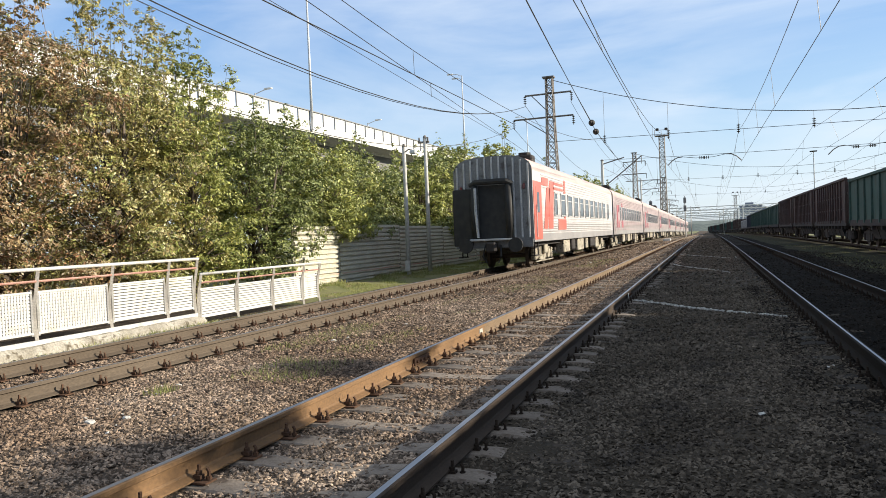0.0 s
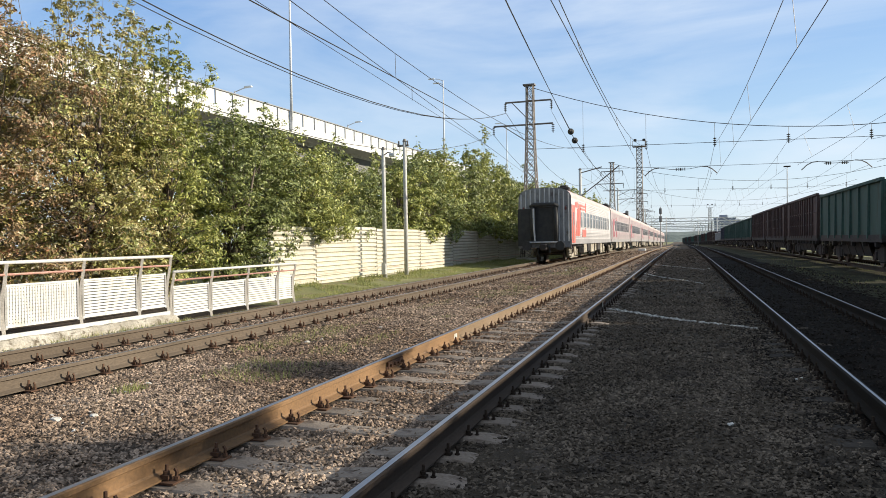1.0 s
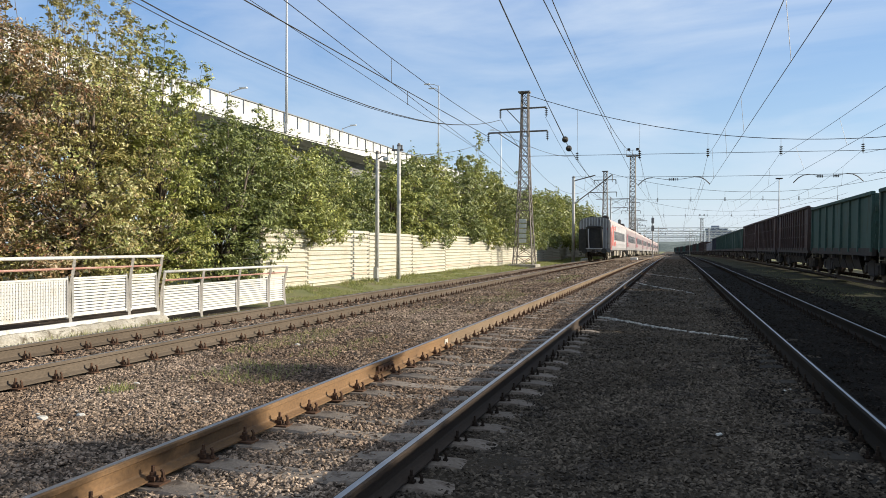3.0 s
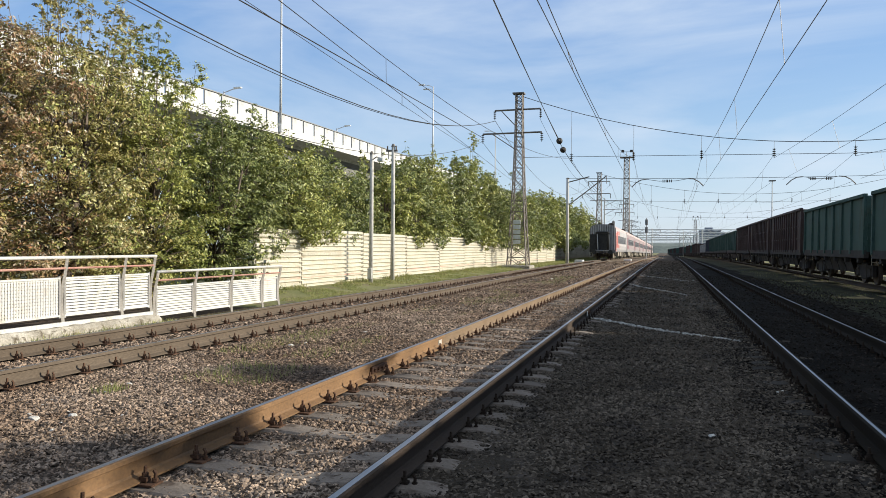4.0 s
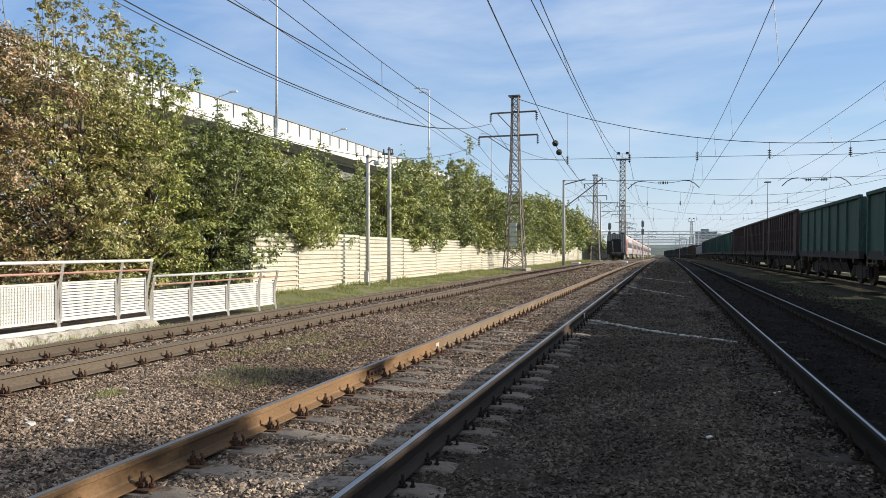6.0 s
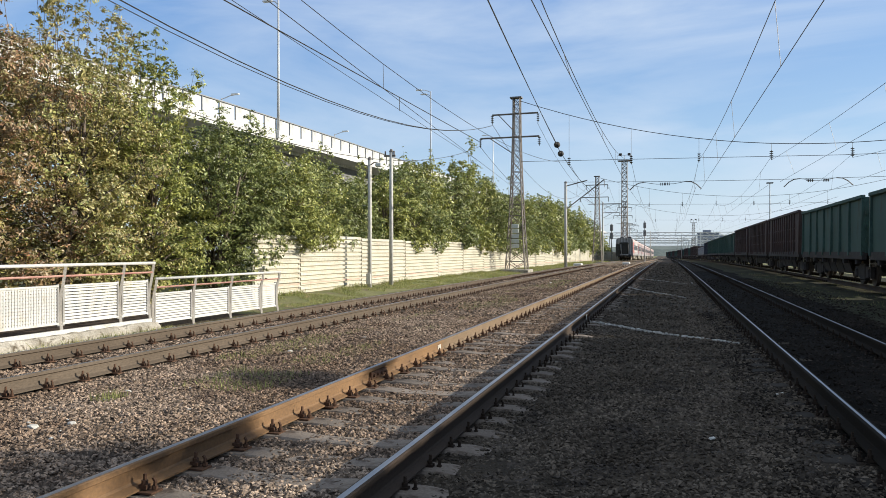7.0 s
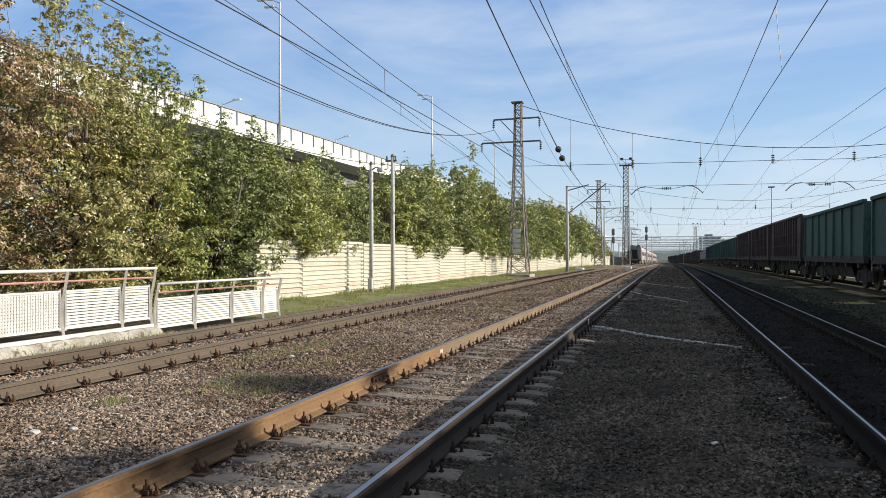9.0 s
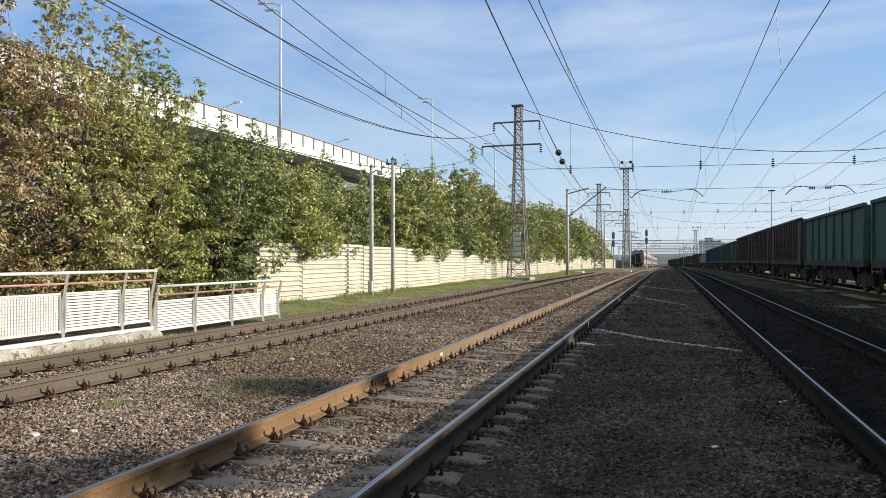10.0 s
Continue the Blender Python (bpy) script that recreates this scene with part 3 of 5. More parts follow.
# ---- concrete kerb and white railing beside the first track ----
def build_kerb():
    bm = bmesh.new()
    ys = np.arange(-4, 13.2, 0.2)
    prof = [(-9.97, -0.4), (-9.97, -0.17), (-10.05, -0.1), (-10.42, -0.1), (-10.42, -0.4)]
    rows = []
    for y in ys:
        j = [random.uniform(-0.025, 0.035) for _ in range(2)]
        rows.append([bm.verts.new((x + (j[0] if i in (1, 2) else 0), y, z + (j[1] * 0.6 if i in (1, 2) else 0))) for i, (x, z) in enumerate(prof)])
    for a, b in zip(rows, rows[1:]):
        for i in range(4):
            bm.faces.new((a[i], a[i + 1], b[i + 1], b[i]))
    bm.faces.new(rows[0])
    bm.faces.new(rows[-1][::-1])
    bmesh.ops.recalc_face_normals(bm, faces=bm.faces[:])
    solid("kerb", bm, M["kerb"], "worn whitewashed concrete platform kerb with broken edge", "kerb", kind="structure")


build_kerb()


def lean(h):
    """How far a railing post bows away from the track at a height."""
    return 0.05 * math.sin(min(h / 0.95, 1.0) * math.pi) - 0.06 * max(0.0, (h - 0.45) / 0.7) ** 2


def build_railing(posts, x, z0, top, bars, low, high, label, beam=True, pierced=()):
    r = thing("railing", label, "railing", "platform railings")
    for y in posts:
        bm = bmesh.new()
        pts = [(x - lean(h), y, z0 + h) for h in np.linspace(0, top - z0, 9)]
        tube(bm, pts, 0.036, 4)
        part("post", bm, M["post"], r)
    y0, y1 = posts[0], posts[-1]
    bm = bmesh.new()
    tube(bm, [(x - lean(top - z0), y0 - 0.03, top + 0.02), (x - lean(top - z0), y1 + 0.03, top + 0.02)], 0.03, 8)
    part("handrail", bm, M["white"], r, "white tubular handrail", smooth=True)
    if beam:
        bm = bmesh.new()
        box(bm, x - 0.04, x + 0.04, y0, y1, z0 + 0.01, z0 + 0.09, bevel=0.01)
        part("base_beam", bm, M["white"], r)
    for z in bars:
        bm = bmesh.new()
        tube(bm, [(x - lean(z - z0), y0, z), (x - lean(z - z0), y1, z)], 0.02, 6)
        part("middle_rail", bm, M["pink"], r, "faded red middle rail")
    for a, b in zip(posts, posts[1:]):
        bm = bmesh.new()
        box(bm, x - lean(0.4) - 0.022, x - lean(0.4) + 0.022, a + 0.038, a + 0.082, low - 0.04, high + 0.04)
        panel = part("panel", bm, M["frame_grey"], r, "slatted panel with grey uprights")
        bm = bmesh.new()
        box(bm, x - lean(0.4) - 0.022, x - lean(0.4) + 0.022, b - 0.082, b - 0.038, low - 0.04, high + 0.04)
        part("upright", bm, M["frame_grey"], panel)
        for z in (low, high):
            bm = bmesh.new()
            box(bm, x - lean(0.4) - 0.02, x - lean(0.4) + 0.024, a + 0.05, b - 0.05, z - 0.018, z + 0.018, bevel=0.004)
            part("panel_bar", bm, M["white"], panel)
        count = int((high - low) / 0.052)
        for k in range(count):
            z = low + (k + 0.5) * (high - low) / count
            bm = bmesh.new()
            vs = box(bm, x - lean(0.4) - 0.004, x - lean(0.4) + 0.004, a + 0.07, b - 0.07, z - 0.02, z + 0.02)
            for v in vs:
                v.co.x += 0.008 if v.co.z < z else -0.004
            part("slat", bm, M["white"], panel)
        if a in pierced:
            for k in range(int((b - a - 0.14) / 0.055)):
                bm = bmesh.new()
                y = a + 0.1 + 0.055 * k
                box(bm, x - lean(0.4) + 0.008, x - lean(0.4) + 0.013, y - 0.017, y + 0.017, low, high)
                part("upright_slat", bm, M["white"], panel)
    return r


build_railing([4.5, 6.05, 7.55, 9.05, 10.65, 12.14, 13.0], -10.2, -0.12, 1.09, (0.92,), 0.08, 0.74, "white platform railing with slatted panels and bowed posts", pierced=(6.05, 7.55, 9.05))
build_railing([13.12, 14.47, 15.95, 17.4, 18.25], -10.2, -0.31, 0.76, (0.6,), -0.14, 0.46, "lower white platform railing with slatted panels, standing in the ballast", beam=False)


# ---- corrugated fence ----
def build_fence():
    f = thing("fence", "cream corrugated metal fence with a faint red stripe and steel posts", "fence", kind="structure")
    x, z0, z1 = -13.0, -0.36, 1.92
    y, k = 21.6, 0
    while y < 260:
        step = 5.75 if k else 3.2
        bm = bmesh.new()
        n = 13
        prof = []
        for i in range(n):
            za, h = z0 + (z1 - z0) * i / n, (z1 - z0) / n
            prof += [(x - 0.02, za + 0.0), (x - 0.02, za + h * 0.1), (x + 0.065, za + h * 0.36), (x + 0.065, za + h * 0.9)]
        prof += [(x, z1), (x - 0.03, z1), (x - 0.03, z0)]
        extrude(bm, prof, y + 0.04, y + step - 0.04)
        tilt = random.uniform(-0.015, 0.015)
        for v in bm.verts:
            v.co.z += tilt * (v.co.y - y) / step + 0.04 * math.sin(k * 1.7) + float(drop(v.co.y))
        part("panel", bm, M["fence"], f)
        bm = bmesh.new()
        box(bm, x - 0.05, x + 0.02, y - 0.035, y + 0.035, z0 - 0.1, z1 + 0.02)
        part("post", sink(bm), M["fence_post"], f)
        bm = bmesh.new()
        box(bm, x + 0.066, x + 0.07, y + 0.1, y + step - 0.1, 0.12, 0.17)
        part("stripe", sink(bm), M["stripe"], f, "faded red painted stripe")
        y += step
        k += 1


build_fence()


# ---- grass on the verge and weeds in the ballast ----
def blades(n, x0, x1, y0, y1, h, seed, patchy=0.0, height=None):
    g = np.random.default_rng(seed)
    x, y = g.uniform(x0, x1, n), g.uniform(y0, y1, n)
    if patchy:
        keep = np.array([noise.noise(Vector((a * 0.9, b * 0.5, seed))) > patchy for a, b in zip(x, y)])
        x, y = x[keep], y[keep]
    n = len(x)
    z = ground_z(x, y)
    a = g.uniform(0, 2 * np.pi, n)
    hh, wd = h * g.uniform(0.4, 1.2, n), h * g.uniform(0.03, 0.09, n)
    lx, ly = g.normal(0, 0.4, n) * hh, g.normal(0, 0.4, n) * hh
    v = np.zeros((n, 3, 3))
    v[:, 0] = np.stack([x - np.cos(a) * wd, y - np.sin(a) * wd, z - 0.01], 1)
    v[:, 1] = np.stack([x + np.cos(a) * wd, y + np.sin(a) * wd, z - 0.01], 1)
    v[:, 2] = np.stack([x + lx, y + ly, z + hh], 1)
    return v.reshape(-1, 3), np.arange(3 * n).reshape(-1, 3)


def build_grass():
    vs, fs, base = [], [], 0
    for k, (n, x0, x1, y0, y1, h, p) in enumerate([
            (38000, -12.9, -10.4, 18, 42, 0.085, -0.08), (5000, -12.9, -12.2, 22, 60, 0.2, 0.1), (20000, -12.9, -10.3, 42, 90, 0.14, -0.2), (9000, -12.9, -10.3, 90, 150, 0.3, -1),
            (26000, -5.9, -4.4, 8.5, 40, 0.045, 0.06), (1500, -6.3, -4.5, 9.2, 12.6, 0.08, 0.1), (900, -9.95, -9.5, 5, 13.2, 0.12, 0.05), (500, -5.4, -4.3, 7.2, 8.6, 0.09, 0.0), (110, -5.75, -5.5, 6.35, 6.7, 0.1, -1),
            (3600, 5.0, 10.5, 24, 60, 0.09, 0.02), (3200, 8.4, 11.8, 29, 37, 0.2, -0.1), (3500, -9.95, -9.3, 5, 19, 0.07, 0.02)]):
        v, f = blades(n, x0, x1, y0, y1, h, 40 + k, p)
        vs.append(v)
        fs.append(f + base)
        base += len(v)
    me = mesh_of("grass", np.concatenate(vs).tolist(), np.concatenate(fs).tolist(), M["grass"])
    tagged(new("grass", me), "short green and dry grass on the verge and weeds in the ballast", "grass", kind="stuff")


build_grass()


# ---- trees ----
def leaf_cloud(g, lobes, count, size, twigs=20):
    """Leaves: bent diamonds in sprays over the outside of each lobe, a few of them inside, so that dark hollows stay between the lobes."""
    lobes = np.array(lobes)
    vol = (lobes[:, 3] * lobes[:, 4] * lobes[:, 5]) ** 0.66
    n = len(lobes)
    d = g.normal(0, 1, (n * twigs, 3)) + np.array([0.25, 0, 0.3])
    d /= np.linalg.norm(d, axis=1, keepdims=True)
    reach = np.where(g.uniform(0, 1, (n * twigs, 1)) < 0.8, g.uniform(0.82, 1.1, (n * twigs, 1)), g.uniform(0.2, 0.8, (n * twigs, 1)))
    ends = np.repeat(lobes[:, :3], twigs, 0) + d * np.repeat(lobes[:, 3:6], twigs, 0) * reach
    spray = np.repeat(lobes[:, 3:6].min(1), twigs) * g.uniform(0.12, 0.26, n * twigs)
    which = g.choice(n, count, p=vol / vol.sum()) * twigs + g.integers(0, twigs, count)
    c = ends[which] + g.normal(0, 1, (count, 3)) * spray[which][:, None] * np.array([1.0, 1.0, 0.6])
    s = size * 0.9 * g.uniform(0.55, 1.3, (count, 1))
    nrm = d[which] * 0.9 + g.normal(0, 0.5, (count, 3)) + np.array([0.2, 0, 0.6])
    nrm /= np.linalg.norm(nrm, axis=1, keepdims=True)
    u = np.cross(nrm, g.normal(0, 1, (count, 3)))
    u /= np.linalg.norm(u, axis=1, keepdims=True)
    w = np.cross(nrm, u)
    v = np.stack([c - u * s, c + w * s * 0.5 + nrm * s * 0.18 - u * s * 0.15, c + u * s, c - w * s * 0.5 + nrm * s * 0.18 - u * s * 0.15], 1)
    return v.reshape(-1, 3), np.arange(4 * count).reshape(-1, 4)


def build_tree(x, y, height, spread, leaf, count, size, seed, label, low=0.4, tufts=0, group="trees along the fence"):
    g = np.random.default_rng(seed)
    if y > 22:
        x, height, spread = x + g.uniform(-0.5, 0.7), height * g.uniform(0.9, 1.06), spread * g.uniform(0.74, 0.98)
    t = thing("tree", label, "tree", group, at=(x, y, -0.3 + float(drop(y))))
    bm = bmesh.new()
    top = height * 0.8
    bend = g.normal(0, 0.25, 2)
    tube(bm, [(0, 0, 0), (bend[0] * 0.3, bend[1] * 0.3, top * 0.35), (bend[0], bend[1], top * 0.7), (bend[0] * 1.4, bend[1], top)], 0.05 * height ** 0.6, 7, 0.02)
    lobes = []
    n = 58
    for k in range(n):
        a = 2.4 * k + g.uniform(-0.4, 0.4)
        f = (k + 0.5) / n
        z = low + (height - low) * (0.08 + 0.84 * f)
        reach = spread * (0.85 - 0.36 * max(0, f - 0.5) / 0.5) * g.uniform(0.35, 1.12)
        p = (math.cos(a) * reach, math.sin(a) * reach * 1.2, z)
        r = spread * g.uniform(0.2, 0.36) * (1.0 - 0.25 * f)
        lobes.append((*p, r, r * 1.15, r * g.uniform(0.7, 0.95)))
        start = z * 0.55
        tube(bm, [(0, 0, start), (p[0] * 0.5, p[1] * 0.5, (start + z) / 2 + 0.2), p], 0.022 + 0.03 * (1 - f), 5, 0.008)
    for k in range(0 if low < 1 else 12):
        p = (spread * g.uniform(0.55, 0.95), g.uniform(-1.0, 1.0) * spread, low + g.uniform(0.0, 0.9))
        lobes.append((*p, spread * 0.2, spread * 0.24, spread * g.uniform(0.16, 0.26)))
        tube(bm, [(p[0] * 0.3, p[1] * 0.4, p[2] + 1.1), (p[0] * 0.75, p[1] * 0.9, p[2] + 0.6), p], 0.02, 4, 0.006)
    for k in range(tufts):
        a = g.uniform(0, 2 * np.pi)
        reach = spread * g.uniform(0.1, 0.75)
        p = (math.cos(a) * reach, math.sin(a) * reach * 1.2, height * g.uniform(0.95, 1.13) - 0.14 * reach)
        lobes.append((*p, 0.24, 0.27, g.uniform(0.45, 0.8)))
        tube(bm, [(p[0] * 0.6, p[1] * 0.6, height * 0.6), (p[0], p[1], p[2] + 0.5)], 0.018, 4, 0.004)
    part("trunk", bm, M["bark"], t, "grey-brown trunk and limbs", smooth=True)
    v, f = leaf_cloud(g, lobes, count, size)
    v[:, 2] = np.maximum(v[:, 2], 0.1)
    crown = new("crown", mesh_of("crown", v.tolist(), f.tolist(), M[leaf]))
    crown.parent = t
    return t


TREES = [(-14.8, 9.6, 6.9, 2.5, "russet", 26000, 0.052), (-15.0, 12.6, 7.1, 2.6, "russet", 38000, 0.054), (-14.4, 15.0, 7.0, 2.3, "autumn", 36000, 0.055),
         (-15.3, 17.0, 6.3, 2.2, "autumn", 26000, 0.06), (-14.3, 18.1, 6.6, 1.8, "olive", 26000, 0.058), (-15.8, 20.0, 6.0, 2.0, "olive", 16000, 0.07),
         (-16.9, 13.6, 6.8, 2.2, "autumn", 15000, 0.085), (-16.6, 10.9, 6.9, 2.2, "autumn", 12000, 0.085),
         (-13.9, 20.7, 5.2, 1.7, "green", 22000, 0.065), (-14.8, 23.0, 5.8, 2.4, "green", 26000, 0.07), (-15.0, 25.9, 5.6, 2.5, "olive", 27000, 0.072),
         (-15.3, 28.6, 5.6, 2.6, "green", 19000, 0.08), (-15.0, 31.4, 5.4, 2.4, "green", 18000, 0.085), (-15.3, 34.4, 5.6, 2.4, "green", 17000, 0.09),
         (-15.0, 37.6, 5.9, 2.5, "olive", 16000, 0.095), (-15.2, 41.0, 6.6, 2.6, "green", 15000, 0.1), (-15.0, 44.6, 7.1, 2.7, "olive", 15000, 0.105),
         (-15.1, 48.6, 7.3, 2.8, "green", 14000, 0.11), (-15.1, 53.0, 8.0, 2.9, "olive", 14000, 0.115), (-15.2, 58.0, 7.7, 3.0, "green", 13000, 0.12),
         (-15.3, 63.5, 7.5, 3.1, "olive", 12000, 0.13), (-15.4, 69.5, 7.7, 3.3, "green", 12000, 0.14), (-15.4, 76.0, 7.8, 3.4, "olive", 11000, 0.15),
         (-15.6, 83.0, 8.0, 3.6, "green", 10000, 0.16), (-15.6, 91.0, 8.2, 3.8, "olive", 10000, 0.17), (-15.8, 100.0, 8.5, 4.0, "green", 9000, 0.18),
         (-15.8, 110.0, 8.9, 4.1, "olive", 9000, 0.19), (-16.0, 121.0, 9.4, 4.3, "green", 9000, 0.2), (-16.2, 134.0, 9.8, 4.5, "olive", 8000, 0.22),
         (-16.4, 149.0, 9.4, 4.5, "green", 7000, 0.24), (-16.8, 166.0, 8.2, 4.3, "green", 6000, 0.26), (-17.2, 186.0, 6.8, 4.0, "olive", 5000, 0.28)]
TREE_LABEL = {"russet": "bushy maple with russet and olive leaves behind the railing",
              "autumn": "bushy maple with browning autumn leaves behind the railing", "olive": "bushy tree with yellow-green leaves behind the fence",
              "green": "dense green tree hanging over the fence"}
for k, (x, y, h, s, kind, count, size) in enumerate(TREES):
    build_tree(x, y, h, s, "leaf_" + kind, count, size, 100 + k, TREE_LABEL[kind], low=0.2 if y < 22 else 1.9, tufts=15 if y < 19 else 3)


def shade_tree(x, y, z, ry, rz, seed):
    """An unseen thin tall tree, added beyond the goods train so that its crown shades the ballast."""
    g = np.random.default_rng(seed)
    t = thing("tree", "unseen tall thin tree added beyond the goods train to cast shade", "tree", "trees beyond the goods train", at=(x, y, -0.3))
    bm = bmesh.new()
    tube(bm, [(0, 0, 0), (0.1, 0.05, z * 0.5), (0, 0, z + 0.3)], 0.14, 7, 0.03)
    part("trunk", bm, M["bark"], t)
    lobes = [(g.uniform(-0.5, 0.5), g.uniform(-ry, ry), z + g.uniform(-rz, rz), 0.7, ry * 0.5, rz * 0.6) for _ in range(8)]
    v, f = leaf_cloud(g, lobes, 3200, 0.09)
    o = new("crown", mesh_of("crown", v.tolist(), f.tolist(), M["leaf_green"]))
    o.parent = t


shade_tree(20.0, 12.45, 9.75, 1.0, 0.26, 61)
# this crown is added only to stop sun coming through a wagon gap
shade_tree(20.0, 20.6, 8.2, 0.75, 0.55, 64)
shade_tree(20.0, 11.2, 9.3, 0.5, 0.2, 63)
shade_tree(20.0, 16.4, 9.9, 0.6, 0.16, 62)


# ---- elevated road ----
def grade(y):
    """The elevated road climbs towards its level stretch."""
    return -0.00028 * max(0.0, 60.0 - y) ** 2


def build_bridge():
    b = thing("road_bridge", "long white elevated road with panelled parapet and shade-darkened underside", "bridge")
    y0, y1, x = -30, 330, -25.0

    def climbing(bm):
        for y in range(-24, 62, 6):
            bmesh.ops.bisect_plane(bm, geom=bm.verts[:] + bm.edges[:] + bm.faces[:], plane_co=(0, y, 0), plane_no=(0, 1, 0))
        for v in bm.verts:
            v.co.z += grade(v.co.y)
        return bm

    bm = bmesh.new()
    extrude(bm, [(x, 8.72), (x + 0.1, 8.76), (x + 0.1, 9.33), (x - 0.25, 9.33), (x - 0.25, 9.1), (x - 10.8, 9.1), (x - 10.8, 8.5), (x - 1.6, 8.5), (x - 1.5, 8.72)], y0, y1)
    part("deck", climbing(bm), M["bridge"], b, "white concrete deck edge")
    for k in range(5):
        bm = bmesh.new()
        gx = x - 1.9 - 2.0 * k
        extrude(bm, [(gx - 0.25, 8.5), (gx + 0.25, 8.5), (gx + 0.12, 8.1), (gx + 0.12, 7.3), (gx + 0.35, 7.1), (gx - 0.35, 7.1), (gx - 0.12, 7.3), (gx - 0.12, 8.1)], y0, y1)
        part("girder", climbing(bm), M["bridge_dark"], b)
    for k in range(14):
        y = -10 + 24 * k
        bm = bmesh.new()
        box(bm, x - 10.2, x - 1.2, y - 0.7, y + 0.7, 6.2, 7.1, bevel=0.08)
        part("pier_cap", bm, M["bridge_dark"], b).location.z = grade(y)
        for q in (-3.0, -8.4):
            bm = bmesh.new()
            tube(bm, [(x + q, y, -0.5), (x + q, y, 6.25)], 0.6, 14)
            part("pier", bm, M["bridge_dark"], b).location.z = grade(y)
    pm, sm = bmesh.new(), bmesh.new()
    box(pm, x - 0.02, x + 0.02, 0.05, 1.63, 9.33, 10.2)
    box(sm, x + 0.02, x + 0.09, -0.022, 0.022, 9.33, 10.2)
    pmesh, smesh = link("parapet_panel", pm, M["parapet"]), link("parapet_post", sm, M["parapet_post"])
    bm = bmesh.new()
    box(bm, x - 0.03, x + 0.1, 0, 250, 10.2, 10.26)
    part("parapet_rail", climbing(bm), M["parapet_post"], b)
    y = 16.06
    while y < 330:
        for nm, me in (("parapet_panel", pmesh), ("parapet_post", smesh)):
            if y < 250:
                o = new(nm, me)
                o.parent, o.location, o.rotation_euler.x = b, (0, y, grade(y)), math.atan2(grade(y + 1.68) - grade(y), 1.68)
        y += 1.68
    return b


build_bridge()


def street_lamp(x, y, z0, z1, arm=1.6, both=True):
    s = thing("street_lamp", "tall grey steel street lamp on the elevated road", "street lamp", "street lamps on the bridge", at=(x, y, z0))
    h = z1 - z0
    bm = bmesh.new()
    tube(bm, [(0, 0, 0), (0, 0, h * 0.5), (0, 0, h)], 0.1, 8, 0.06)
    part("pole", bm, M["lamp_pole"], s, smooth=True)
    if both:
        bm = bmesh.new()
        box(bm, -0.16, 0.16, -0.16, 0.16, -0.05, 0.45, bevel=0.02)
        part("foot", bm, M["lamp_pole"], s)
    for k, (d, arm) in enumerate(((-1, 1.0), (-1, 0.45)) if both else ((-1, arm),)):
        bm = bmesh.new()
        tube(bm, [(0, 0, h - 0.1 - 0.5 * k), (d * arm * 0.5, 0, h + 0.15 - 0.5 * k), (d * arm, 0, h + 0.22 - 0.5 * k)], 0.04, 6)
        a = part("arm", bm, M["lamp_pole"], s)
        bm = bmesh.new()
        box(bm, min(d * arm, d * (arm + 0.7)), max(d * arm, d * (arm + 0.7)), -0.14, 0.14, h + 0.18 - 0.5 * k, h + 0.3 - 0.5 * k, bevel=0.04)
        part("lamp_head", bm, M["panel_grey"], a)
    return s


street_lamp(-24.83, 44.45, 8.9, 18.32)
street_lamp(-24.83, 77.9, 8.9, 18.8)
street_lamp(-24.83, 108.6, 8.9, 18.32)
street_lamp(-34.0, 51.8, 8.9, 13.5, arm=-1.6, both=False)
street_lamp(-34.0, 72.9, 8.9, 13.8, arm=-1.6, both=False)


# ---- line poles, masts and wires ----
def pole(x, y, z0, z1, r, label, name="pole"):
    z0 += float(drop(y))
    p = thing(name, label, "pole", "poles along the fence", at=(x, y, z0))
    bm = bmesh.new()
    tube(bm, [(0, 0, 0), (0, 0, (z1 - z0) * 0.5), (0, 0, z1 - z0)], r, 10, r * 0.8)
    part("shaft", bm, M["pole"], p, smooth=True)
    bm = bmesh.new()
    tube(bm, [(0, 0, z1 - z0), (0, 0, z1 - z0 + 0.12)], r * 1.1, 8, r * 0.5)
    part("cap", bm, M["steel"], p)
    return p


pole_1 = pole(-12.0, 29.2, -0.35, 5.2, 0.095, "slim grey pole with a small lamp beside the fence")
bm = bmesh.new()
tube(bm, [(0, 0, 5.3), (0.25, -0.1, 5.42), (0.42, -0.15, 5.38)], 0.025, 6)
arm_1 = part("lamp_arm", bm, M["steel"], pole_1)
bm = bmesh.new()
box(bm, 0.34, 0.62, -0.27, -0.05, 5.2, 5.38, bevel=0.04)
part("lamp_head", bm, M["panel_grey"], arm_1)
bm = bmesh.new()
box(bm, -0.09, 0.11, -0.2, -0.09, 0.3, 0.75, bevel=0.02)
part("cabinet", bm, M["white"], pole_1, "small white box on the pole")
pole_2 = pole(-12.0, 31.75, -0.35, 5.85, 0.1, "grey concrete pole beside the fence")
bm = bmesh.new()
box(bm, -0.34, 0.2, -0.05, 0.05, 5.98, 6.06)
for q in (-0.28, 0.14):
    tube(bm, [(q, 0, 6.06), (q, 0, 6.24)], 0.035, 6)
part("crossbar", bm, M["steel"], pole_2, "short steel crossbar with two pin insulators")
pole_3 = pole(-10.0, 77.1, -0.4, 8.35, 0.17, "tall pale concrete pole with a short lamp arm")
bm = bmesh.new()
tube(bm, [(0, 0, 8.5), (0.8, 0, 8.7), (2.2, 0, 9.05)], 0.06, 6)
part("arm", bm, M["steel"], pole_3)
bm = bmesh.new()
